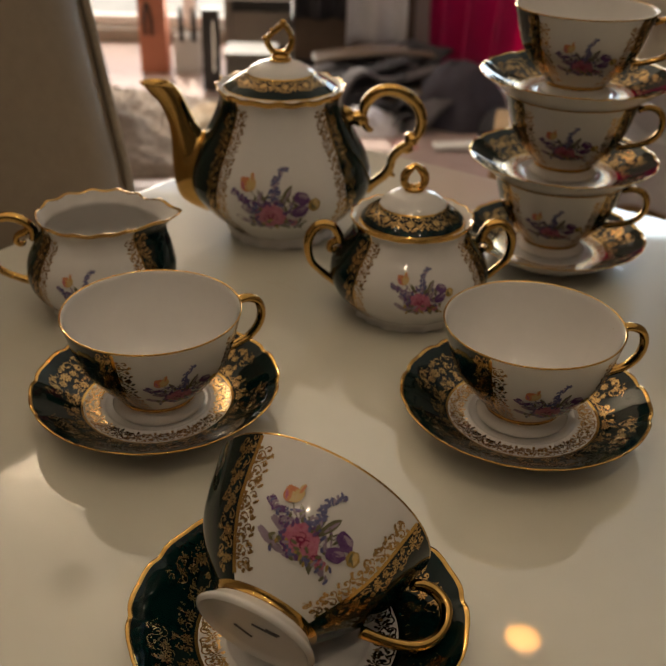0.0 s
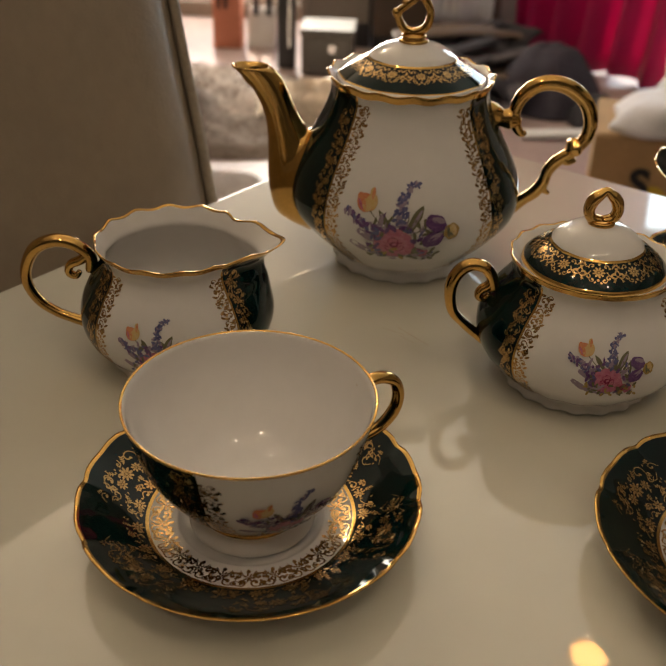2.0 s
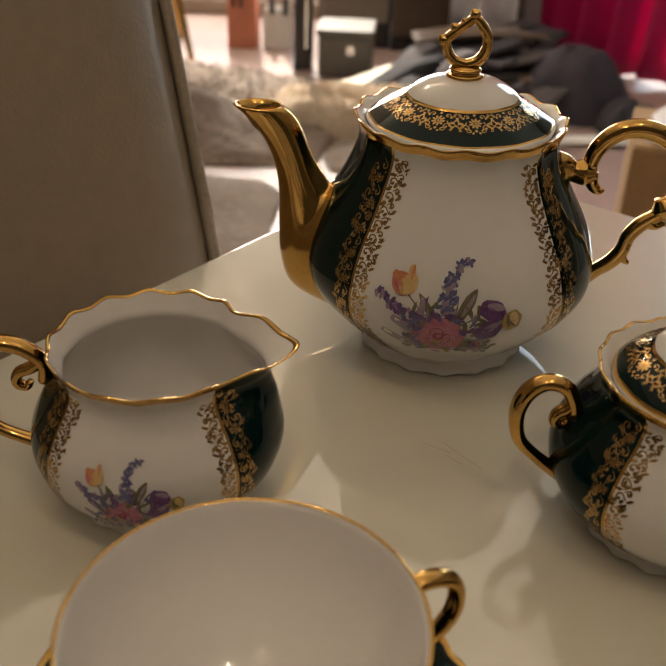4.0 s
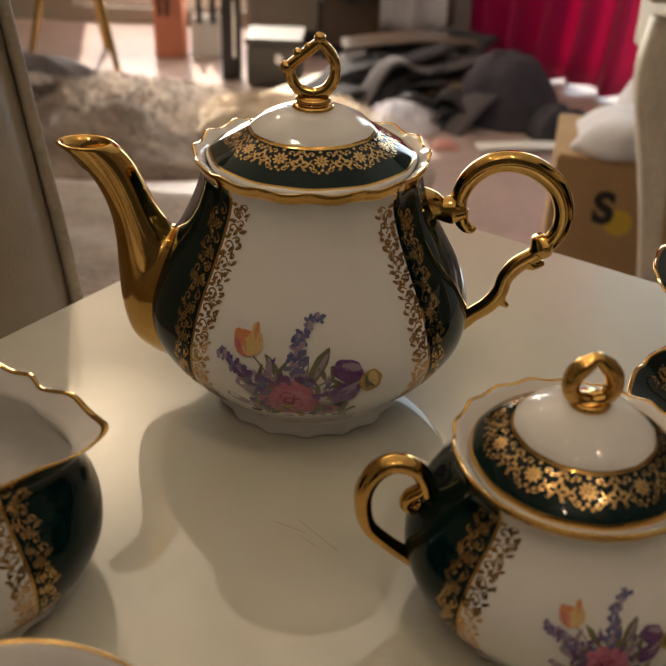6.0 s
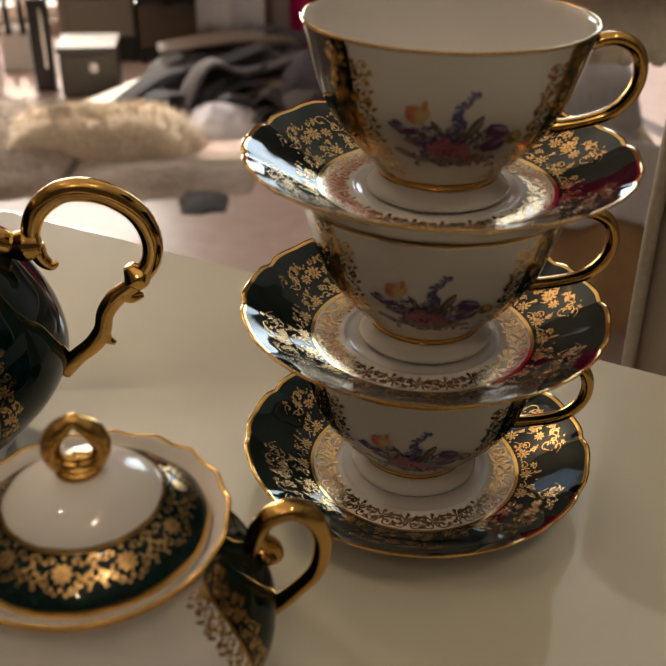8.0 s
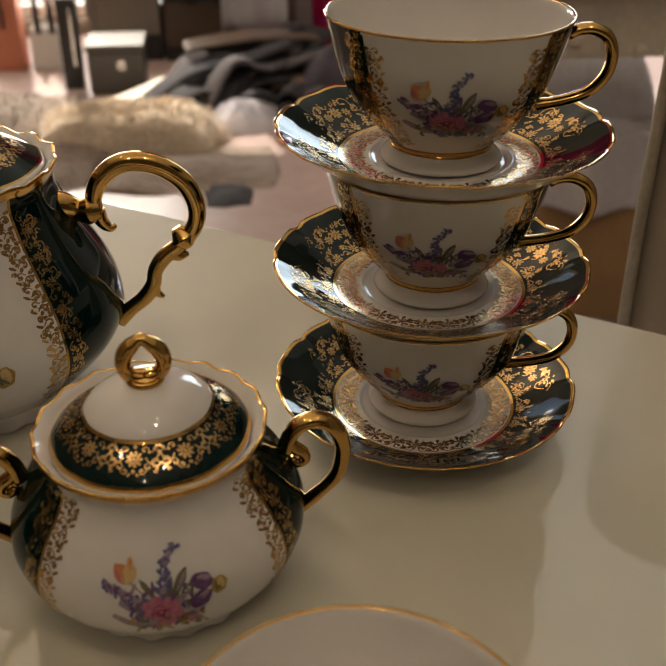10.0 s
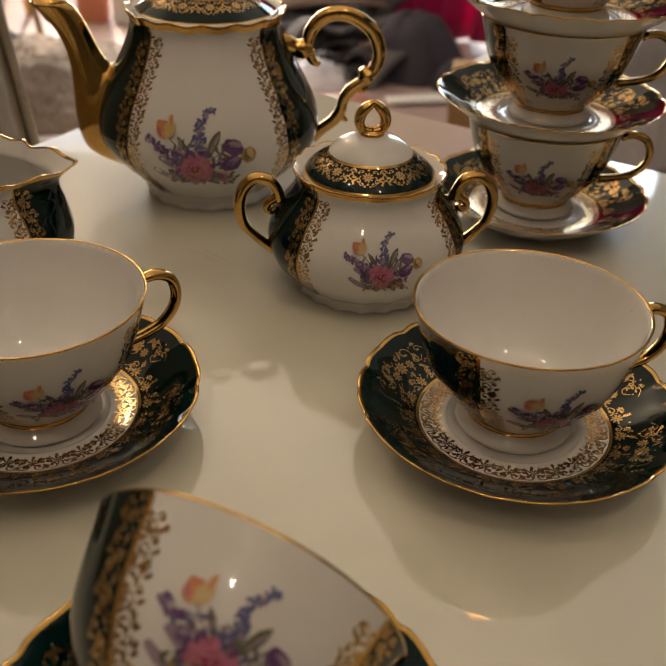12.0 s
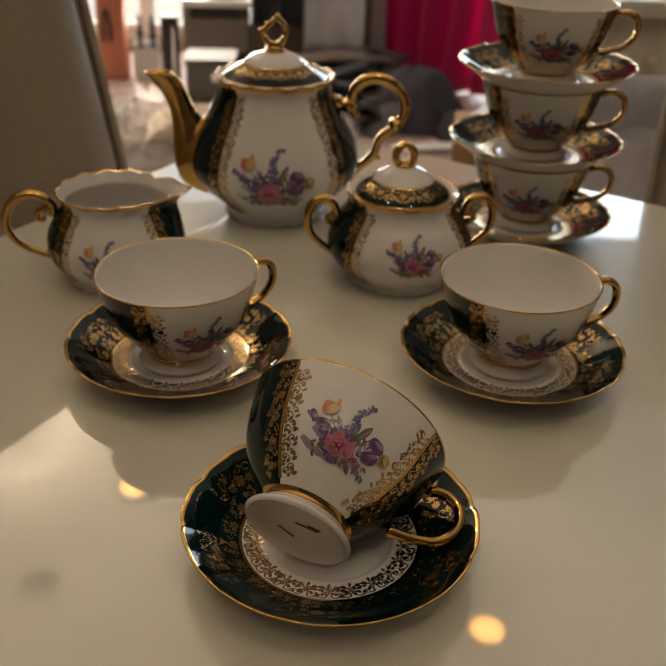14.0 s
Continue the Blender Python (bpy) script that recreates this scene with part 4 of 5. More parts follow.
def saucer_decor():
    sk = SAUCER_SKIN
    rnd = random.Random(9)
    # fretted ring on the white centre
    count = 22
    for q in range(count):
        o = Ornament(sk, TAU * q / count, sk.s_at_r(0.0410), -1.0, 1.25)
        for sg in (1, -1):
            o.scroll(sg * 0.0026, -0.0022, 0.0021, math.pi / 2 - sg * 0.6, sg * 5.0, 0.0009, 0.0016)
            o.scroll(sg * 0.0040, -0.0050, 0.0016, -math.pi / 2 + sg * 0.8, -sg * 4.6, 0.0008, 0.0012)
            o.scroll(sg * 0.0052, -0.0016, 0.0012, sg * 0.8, sg * 4.6, 0.0007, 0.0008)
            o.sprig(sg * 0.0016, -0.0052, 0.0020, -math.pi / 2 + sg * 0.8, 0.0006)
        o.rosette(0, -0.0044, 0.0022, 7)
        o.blob(0, -0.0070, 0.0008, 0.0008, n=7)
        for k in range(9):
            o.blob(rnd.uniform(-0.0055, 0.0055), rnd.uniform(-0.0064, -0.0004), rnd.uniform(0.0006, 0.0011), 0.0006, rnd.uniform(0, 3), n=7, wave=0.2)
        o.done("gilt_motif", LACE, SAUCER, "")
    # rosettes along the green ring's inner edge, and larger sprays further out
    count = 22
    for q in range(count):
        o = Ornament(sk, TAU * q / count + 0.07, sk.s_at_r(0.0428), -1.0)
        o.rosette(0, 0.0034, 0.0029, 8, rnd.random())
        o.scroll(0.0058, 0.0024, 0.0021, 0.5, 4.8, 0.0007, 0.0012)
        o.scroll(0.0050, 0.0062, 0.0018, 2.5, -4.6, 0.0007, 0.0012)
        o.rosette(0.0052, 0.0048 + rnd.uniform(-0.001, 0.002), 0.0018, 6)
        o.sprig(0, 0.0062, 0.0028, math.pi / 2 + rnd.uniform(-0.5, 0.5), 0.0006)
        o.sprig(0.0030, 0.0010, 0.0022, math.pi / 2 + rnd.uniform(-0.9, 0.2), 0.0006)
        for k in range(7):
            o.blob(rnd.uniform(-0.005, 0.006), rnd.uniform(0.0005, 0.009), 0.0007, 0.0005, rnd.random() * 3, n=6)
        o.done("gilt_motif", LACE, SAUCER, "")
    for q in range(6):
        o = Ornament(sk, TAU * q / 6 + 0.3, sk.s_at_r(0.0565), -1.0)
        o.rosette(0, -0.0008, 0.0036, 9)
        o.rosette(0.0062, -0.0018, 0.0027, 8)
        o.rosette(-0.0060, -0.0022, 0.0025, 8)
        for sg in (1, -1):
            o.scroll(sg * 0.0085, 0.0032, 0.0036, math.pi / 2 - sg * 2.0, sg * 5.2, 0.0007, 0.003)
            o.scroll(sg * 0.0128, -0.0012, 0.0026, -math.pi / 2 + sg * 1.2, -sg * 5.0, 0.0006, 0.002)
            o.scroll(sg * 0.0172, 0.0026, 0.0022, math.pi / 2 - sg * 1.4, sg * 5.0, 0.0006, 0.002)
            o.sprig(sg * 0.0035, 0.0026, 0.0034, math.pi / 2 - sg * 0.7)
            o.sprig(sg * 0.0100, -0.0044, 0.0030, -math.pi / 2 + sg * 0.6)
            o.sprig(sg * 0.0150, 0.0050, 0.0026, sg * 0.4 + (0 if sg > 0 else math.pi))
        for k in range(9):
            o.scroll(rnd.uniform(-0.017, 0.017), rnd.uniform(-0.004, 0.0055), rnd.uniform(0.0012, 0.002), rnd.uniform(0, 6), rnd.choice((-1, 1)) * 4.8, 0.0007, 0.0014)
        for k in range(26):
            o.blob(rnd.uniform(-0.018, 0.018), rnd.uniform(-0.006, 0.007), 0.0006, 0.0004, rnd.random() * 3, n=6)
        o.done("gilt_spray", LACE, SAUCER, "gilt spray of flowers and scrolls")


saucer_decor()


# copies of the cup and the saucer
CUP_Z = 0.0066
PITCH = 0.0597
CUP.matrix_world = pose(0.1132, 0.4436, CUP_Z, 0, 0, 8)
SAUCER.matrix_world = pose(0.1132, 0.4424, 0, 0, 0, 10)
copy_thing(SAUCER, pose(-0.0933, 0.4494, 0, 0, 0, 31))
copy_thing(CUP, pose(-0.0928, 0.4492, CUP_Z, 0, 0, 30))
copy_thing(SAUCER, pose(-0.0079, 0.2801, 0, 0, 0, 5))
STACK = [(0.1750, 0.6709, -14), (0.1756, 0.6762, -12), (0.1780, 0.6793, -8)]
for k, (sx, sy, sa) in enumerate(STACK):
    nx, ny, _ = STACK[min(k + 1, 2)]
    copy_thing(SAUCER, pose(sx, sy, k * PITCH, 0, 0, sa + 7))
    copy_thing(CUP, pose(sx + 0.65 * (nx - sx), sy + 0.65 * (ny - sy), k * PITCH + CUP_Z, 0, 0, sa))
# the cup that lies tipped on its saucer
TIP_Z = Vector((0.4285, 0.8380, 0.3380)).normalized()
TIP_X = Vector((0.9027, -0.3646, -0.2282))
TIP_X = (TIP_X - TIP_Z * TIP_X.dot(TIP_Z)).normalized()
TIP_X = (TIP_X * math.cos(radians(9)) + TIP_Z.cross(TIP_X) * math.sin(radians(9))).normalized()
TIP_Y = TIP_Z.cross(TIP_X)
FOOT = Vector((-0.0239, 0.2575, 0.0313)) - TIP_Z * 0.0020
TIP = Matrix(((TIP_X.x, TIP_Y.x, TIP_Z.x, FOOT.x), (TIP_X.y, TIP_Y.y, TIP_Z.y, FOOT.y), (TIP_X.z, TIP_Y.z, TIP_Z.z, FOOT.z), (0, 0, 0, 1)))
tagged(copy_thing(CUP, TIP), "porcelain teacup lying tipped on its saucer")

# ================= chairs at the table =================
def leather_chair(name, edge, along, lean, side):
    """A tall upholstered chair: edge is its back's near side at table height, along the way its back runs, lean the lean per metre of height."""
    t = empty(name, Matrix.Translation((edge[0], edge[1], FLOOR)), "tall taupe leather dining chair with piped edge", "chair", "leather chairs")
    a = Vector((along[0], along[1], 0)).normalized()
    l = Vector((lean[0], lean[1], 0))
    out = Vector((l.x, l.y, 0)).normalized()
    wide, thick = 0.46, 0.055
    verts, faces = [], []
    nz, nx = 26, 20
    for face in (0, 1):
        for i in range(nz):
            z = -0.30 + 0.60 * i / (nz - 1)
            taper = 0.03 * max(0.0, -z) + 0.10 * max(0.0, (z - 0.26)) ** 1.0
            for j in range(nx):
                u = j / (nx - 1)
                x = u * (wide - 2 * taper) + taper
                edge_round = 0.018 * (max(0.0, abs(u - 0.5) * 2 - 0.86) / 0.14) ** 2
                puff = 0.012 * (1 - (2 * u - 1) ** 2)
                d = (-puff + edge_round) if face == 0 else (thick + 0.006 * (1 - (2 * u - 1) ** 2) - edge_round)
                p = a * x + l * z + out * d
                verts.append((p.x, p.y, z - FLOOR))
    off = nz * nx
    for i in range(nz - 1):
        for j in range(nx - 1):
            q = (i * nx + j, i * nx + j + 1, (i + 1) * nx + j + 1, (i + 1) * nx + j)
            faces.append(q)
            faces.append(tuple(off + k for k in reversed(q)))
    rim = [j for j in range(nx)] + [i * nx + nx - 1 for i in range(1, nz)] + [(nz - 1) * nx + j for j in range(nx - 2, -1, -1)] + [i * nx for i in range(nz - 2, 0, -1)]
    for k in range(len(rim)):
        p, q = rim[k], rim[(k + 1) % len(rim)]
        faces.append((q, p, off + p, off + q))
    back = finish("backrest", verts, faces, LEATHER, None, t)
    for x in (0.0, wide):
        for d, r in ((0.012, 0.0042), (thick - 0.010, 0.0042)):
            pts = []
            for i in range(14):
                z = -0.30 + 0.585 * i / 13
                taper = 0.03 * max(0.0, -z) + 0.10 * max(0.0, (z - 0.26))
                p = a * (x + (taper if x == 0 else -taper)) + l * z + out * d
                pts.append((p.x, p.y, z - FLOOR))
            tube("piping", pts, [r], PIPING if d < 0.03 else LEATHER, back, "stitched piping" if d < 0.03 else "", n=40, sides=8)
    # seat and legs under the table's edge
    m = Matrix(((a.x, -out.x, 0, 0), (a.y, -out.y, 0, 0), (0, 0, 1, 0), (0, 0, 0, 1)))
    bm = box(bmesh.new(), 0.02, 0.0, 0.36, wide - 0.02, 0.36, 0.46, 0.02)
    bm.transform(Matrix.Translation(l * -0.30) @ m)
    part("seat", bm, LEATHER, t, "", True)
    for x, y in ((0.04, 0.02), (wide - 0.08, 0.02), (0.04, 0.30), (wide - 0.08, 0.30)):
        bm = box(bmesh.new(), x, y, 0.0, x + 0.04, y + 0.04, 0.359, 0.004)
        bm.transform(Matrix.Translation(l * -0.30) @ m)
        part("leg", bm, PIPING, t)
    return t


leather_chair("leather_chair", (-0.178, 0.830), (-TV.x, -TV.y), (-0.215, 0.260), 1)
leather_chair("leather_chair", (0.342, 0.826), (TU.x, TU.y), (0.100, 0.200), -1)


# ================= the room behind =================
def heap(name, x0, x1, y0, y1, top, mat, label, category, seed, rough=0.03, power=2.6, base=None, n=34, fold=0.0, kind=""):
    """A soft low heap with an uneven outline and folds; its underside lies on base."""
    base = FLOOR if base is None else base
    noise_off = Vector((seed * 7.1, seed * 3.3, 0))
    verts, faces = [], []
    cx, cy, hx, hy = (x0 + x1) / 2, (y0 + y1) / 2, (x1 - x0) / 2, (y1 - y0) / 2
    for i in range(n + 1):
        k = i / n
        rad = k
        for j in range(56):
            w = TAU * j / 56
            edge = 1 + 0.16 * noise.noise(Vector((math.cos(w) * 1.7, math.sin(w) * 1.7, seed)))
            c, s = math.cos(w), math.sin(w)
            sq = 1 / max(abs(c), abs(s)) ** 0.55
            x, y = cx + hx * c * rad * edge * sq * 0.9, cy + hy * s * rad * edge * sq * 0.9
            h = (1 - rad ** power)
            p = Vector((x * 4, y * 4, seed)) + noise_off
            z = base + (top - base) * h + rough * noise.fractal(p * 1.6, 1.0, 2.0, 3) * h ** 0.4
            if fold:
                z += fold * math.sin(14 * (x * 0.8 + y * 0.5) + 5 * noise.noise(p * 0.7)) * h ** 0.6
            if rad > 0.999:
                z = base
            verts.append((x - cx, y - cy, max(z, base) - base))
    for i in range(n):
        for j in range(56):
            k = (j + 1) % 56
            faces.append((i * 56 + j, (i + 1) * 56 + j, (i + 1) * 56 + k, i * 56 + k))
    faces.append(tuple(n * 56 + j for j in reversed(range(56))))
    ob = finish(name, verts, faces, mat)
    ob.location = (cx, cy, base)
    return tagged(ob, label, category, "", kind)


def tufts(ob, mat, count, size, seed):
    """Short shaggy locks over a heap."""
    rnd = random.Random(seed)
    verts, faces = [], []
    polys = ob.data.polygons
    for q in range(count):
        p = polys[rnd.randrange(len(polys) - 1)]
        c, nrm = p.center, p.normal
        if nrm.z < -0.2:
            continue
        d = (nrm + Vector((rnd.uniform(-0.9, 0.9), rnd.uniform(-0.9, 0.9), rnd.uniform(-0.3, 0.3)))).normalized()
        s = d.cross(Vector((rnd.random(), rnd.random(), rnd.random()))).normalized()
        o = c + Vector((rnd.uniform(-1, 1), rnd.uniform(-1, 1), 0)) * 0.02
        L = size * rnd.uniform(0.5, 1.3)
        b = len(verts)
        bend = Vector((0, 0, -0.3 * L))
        verts += [o - s * L * 0.10, o + s * L * 0.10, o + d * L * 0.6 + s * L * 0.07, o + d * L * 0.6 - s * L * 0.07, o + d * L + bend]
        faces += [(b, b + 1, b + 2, b + 3), (b + 3, b + 2, b + 4)]
    return tagged(finish("shag", verts, faces, mat, None, ob, "", True), kind="stuff")


fur = heap("fur_throw", -1.75, -0.12, 2.66, 3.62, FLOOR + 0.10, FUR, "shaggy taupe fur throw heaped on the floor", "throw", 1, 0.05)
tufts(fur, FUR, 14000, 0.016, 2)
fleece = heap("fleece", -0.58, 0.10, 2.97, 3.27, FLOOR + 0.105, PALE_FUR, "cream fleece in the sun on a fur throw", "fleece", 4, 0.02, 5.0)
tufts(fleece, PALE_FUR, 3000, 0.022, 5)
fluff = heap("white_cushion", 0.00, 0.27, 3.16, 3.32, FLOOR + 0.07, WHITE_CLOTH, "small fluffy white cushion on the floor", "cushion", 6, 0.025)
tufts(fluff, WHITE_CLOTH, 1500, 0.02, 7)
heap("taupe_rug", -1.60, -0.30, 2.02, 2.72, FLOOR + 0.012, FUR, "flat mottled taupe rug on the floor", "rug", 12, 0.012, 6.0, fold=0.002)
heap("brown_blanket", -0.34, 0.26, 2.68, 3.08, FLOOR + 0.022, FUR, "flat brown blanket corner on the floor", "blanket", 8, 0.02, fold=0.006)
heap("dark_scarf_tip", 0.00, 0.14, 2.58, 2.78, FLOOR + 0.014, DARK_CLOTH, "dark cloth corner lying on a brown blanket", "cloth", 9, 0.01)
# garments
for i, (x0, x1, y0, y1, top, mat, lab) in enumerate((
        (-0.18, 0.52, 3.34, 3.98, -0.575, DARK_CLOTH, "heap of charcoal garments on the floor"),
        (0.26, 0.70, 3.22, 3.72, -0.50, PLUM_CLOTH, "dark plum coat heaped in a peak"),
        (-0.05, 0.28, 3.32, 3.62, -0.63, DARK_CLOTH, "crumpled black scarf on the floor"),
        (0.02, 0.56, 3.50, 3.86, -0.565, GREY_CLOTH, "crumpled grey shirt on top of garments"),
        (0.52, 0.78, 3.10, 3.36, -0.62, DARK_CLOTH, "small dark cloth bag on the floor"))):
    heap("garment", x0, x1, y0, y1, top, mat, lab, "garment", 20 + i, 0.05, 2.2, None, 34, 0.022)


def strip(name, pts, width, mat, label, category):
    """A long flat folded strip, such as a sleeve or a folded board, laid along points."""
    p = spline(pts, 24)
    verts, faces = [], []
    for i in range(24):
        t = p[min(i + 1, 23)] - p[max(i - 1, 0)]
        s = np.array((-t[1], t[0], 0.0))
        s /= np.linalg.norm(s) + 1e-9
        for u, h in ((-1, 0.0), (-0.6, 0.007), (0, 0.003), (0.5, 0.009), (1, 0.0)):
            verts.append(p[i] + s * u * width / 2 + np.array((0, 0, h)))
    for i in range(23):
        for k in range(4):
            faces.append((i * 5 + k, i * 5 + k + 1, (i + 1) * 5 + k + 1, (i + 1) * 5 + k))
    o = finish(name, verts, faces, mat)
    sol = o.modifiers.new("thickness", "SOLIDIFY")
    sol.thickness = 0.006
    return tagged(o, label, category)


strip("sleeve", [(-0.24, 3.30, -0.70), (-0.05, 3.42, -0.60), (0.12, 3.50, -0.59), (0.30, 3.58, -0.55)], 0.09, DARK_CLOTH, "long dark sleeve trailing from the heap", "garment")
strip("sleeve", [(0.00, 3.30, -0.69), (0.10, 3.40, -0.56), (0.22, 3.44, -0.60), (0.42, 3.52, -0.57)], 0.06, GREY_CLOTH, "pale grey sleeve lying over dark garments", "garment")
rg = random.Random(77)
for i in range(16):
    gx, gy = rg.uniform(-0.20, 0.42), rg.uniform(3.28, 3.75)
    a, L = rg.uniform(-0.5, 1.0), rg.uniform(0.14, 0.30)
    zt = min(-0.57, -0.69 + 0.26 * max(0.0, (gy - 3.25)))
    strip("cloth_fold", [(gx - L * math.cos(a) * 0.5, gy - L * math.sin(a) * 0.5, zt - 0.06), (gx, gy, zt + rg.uniform(0, 0.04)), (gx + L * math.cos(a) * 0.5, gy + L * math.sin(a) * 0.5, zt + rg.uniform(-0.02, 0.05))],
          rg.uniform(0.05, 0.15), rg.choice((DARK_CLOTH, GREY_CLOTH, DARK_CLOTH, DARK_CLOTH, WOODBROWN)), "rumpled fold of clothing in the heap", "garment")
strip("magazine", [(-0.36, 3.40, -0.712), (-0.26, 3.46, -0.695), (-0.12, 3.54, -0.66)], 0.10, CREAM, "glossy cream and white magazine on the floor", "magazine")
strip("folded_board", [(-0.06, 3.66, -0.575), (0.18, 3.68, -0.545), (0.42, 3.70, -0.555)], 0.16, WOODBROWN, "flat brown folded board on the heap", "board")
strip("floor_strip", [(0.36, 3.06, -0.716), (0.52, 3.08, -0.712), (0.70, 3.10, -0.716)], 0.06, WHITE_PAINT, "flat white strip of packing on the floor", "packing strip")


def curtain():
    """Magenta cloth hanging in deep folds."""
    verts, faces = [], []
    nu, nz = 90, 24
    for i in range(nz):
        z = -0.70 + 2.4 * i / (nz - 1)
        for j in range(nu):
            u = j / (nu - 1)
            k = math.sin(u * 34 + 0.5 * math.sin(3 * z)) * 0.045 * (0.7 + 0.3 * math.sin(5 * u))
            x = 0.46 + 0.46 * u + k * 1.2 + 0.02 * math.sin(4 * z + 3 * u)
            y = 4.12 - 0.55 * u + k * 1.1
            verts.append((x - 0.69, y - 3.85, z + 0.70 + 0.01 * math.sin(20 * u)))
    for i in range(nz - 1):
        for j in range(nu - 1):
            faces.append((i * nu + j, i * nu + j + 1, (i + 1) * nu + j + 1, (i + 1) * nu + j))
    m = PINK
    o = finish("curtain", verts, faces, m)
    o.location = (0.69, 3.85, -0.70)
    sol = o.modifiers.new("thickness", "SOLIDIFY")
    sol.thickness = 0.003
    tagged(o, "magenta velvet curtain hanging in deep folds", "curtain")


curtain()


def cardboard_box():
    t = empty("cardboard_box", pose(0.366, 2.03, FLOOR, 0, 0, -11), "brown cardboard box with a black letter print", "box")
    h = -0.357 - FLOOR
    part("carton", box(bmesh.new(), 0, 0, 0, 0.57, 0.26, h, 0.004), CARDBOARD, t)
    part("flap", box(bmesh.new(), 0.003, 0.003, h + 0.0005, 0.567, 0.255, h + 0.004, 0.001), CARDBOARD, t)
    cu = bpy.data.curves.new("letter", "FONT")
    cu.body, cu.size, cu.extrude, cu.align_x, cu.align_y = "S", 0.085, 0.0004, "CENTER", "CENTER"
    cu.offset = 0.004
    lo = new("letter", cu)
    lo.parent = t
    lo.location, lo.rotation_euler = (0.101, -0.0012, -0.452 - FLOOR), (math.pi / 2, 0, 0)
    cu.materials.append(INK)
    lo["label"] = "bold black printed letter"
    bm = bmesh.new()
    bmesh.ops.create_circle(bm, cap_ends=True, segments=24, radius=0.026, matrix=Matrix.Translation((0.132, -0.0006, -0.476 - FLOOR)) @ Matrix.Rotation(math.pi / 2, 4, "X"))
    part("yellow_mark", bm, YELLOW, t, "round yellow print")


cardboard_box()
heap("white_cloth", 0.375, 0.96, 1.965, 2.255, -0.300, WHITE_CLOTH, "folded white cloth lying on a cardboard box", "cloth", 31, 0.010, 8.0, -0.3525, 34, 0.006)


heap("white_linen", 0.60, 1.12, 2.42, 3.00, -0.36, WHITE_CLOTH, "tall heap of folded white linen on the floor", "cloth", 33, 0.04, 5.0, None, 34, 0.01)


def console_table():
    """Cream carved console with cabriole legs."""
    t = empty("console_table", Matrix.Translation((0.425, 1.76, FLOOR)), "cream painted carved console table with cabriole legs", "console table")
    H = -FLOOR
    part("top", box(bmesh.new(), -0.03, -0.03, H - 0.02, 1.03, 0.26, H + 0.012, 0.006), CREAM, t)
    part("apron", box(bmesh.new(), 0.03, 0.01, H - 0.135, 0.97, 0.23, H - 0.0205, 0.006), CREAM, t)
    for x, sx in ((0.03, 1), (0.97, -1)):
        for y in (0.03,):
            pts = [(x - sx * 0.006, y, H - 0.05), (x - sx * 0.016, y - 0.006, H - 0.13), (x + sx * 0.004, y, H - 0.24), (x + sx * 0.028, y, H - 0.38), (x + sx * 0.046, y, H - 0.52), (x + sx * 0.050, y, H - 0.64), (x + sx * 0.040, y, H - 0.715)]
            leg = tube("leg", pts, [0.036, 0.034, 0.027, 0.021, 0.018, 0.017, 0.023], CREAM, t, "fluted cabriole leg", n=50, sides=20, groove=0.16)
            rnd = random.Random(int(x * 100) + int(y * 100))
            for k in range(12):
                u = k / 11
                r = 0.014 * (1 - 0.4 * u)
                leafp = spline([(0.0001, -r), (r * 0.8, -r * 0.3), (r * 0.6, r * 0.6), (0.0001, r * 1.2)], 8)
                o = turned("carved_leaf", leafp, [TAU * q / 8 for q in range(8)], None, CREAM, None, leg)
                o.matrix_basis = pose(x - sx * 0.012 + rnd.uniform(-0.016, 0.016), y - 0.022, H - 0.07 - 0.15 * u, rnd.uniform(-30, 30), rnd.uniform(-40, 40), 0)
    for k in range(14):
        r = 0.014
        leafp = spline([(0.0001, -r), (r * 0.9, -r * 0.2), (r * 0.6, r * 0.7), (0.0001, r * 1.1)], 8)
        o = turned("carved_leaf", leafp, [TAU * q / 8 for q in range(8)], None, CREAM, None, t)
        o.matrix_basis = pose(0.16 + k * 0.052, 0.004, H - 0.115 + 0.012 * math.sin(k * 1.3), 20, 30 * (-1) ** k, 0)


console_table()


def block(name, x0, y0, z0, x1, y1, z1, mat, label, category, bevel=0.006, extra=()):
    """A piece of case furniture or a box, with fronts or bands set proud of it."""
    t = empty(name, Matrix.Translation((x0, y0, z0)), label, category)
    part("body", box(bmesh.new(), 0, 0, 0, x1 - x0, y1 - y0, z1 - z0, bevel), mat, t)
    for nm, a, b, c, d, m in extra:
        part(nm, box(bmesh.new(), a, -0.012, b, c, -0.0005, d, 0.003), m, t)
    return t


block("brown_cabinet", -0.145, 4.05, FLOOR, 0.36, 4.42, 0.15, WOODBROWN, "dark brown wooden cabinet by the wall", "cabinet", 0.006,
      (("door", 0.015, 0.06, 0.245, 0.84, WOODBROWN), ("door", 0.26, 0.06, 0.49, 0.84, WOODBROWN), ("plinth", 0.0, 0.0, 0.505, 0.05, BLACK)))


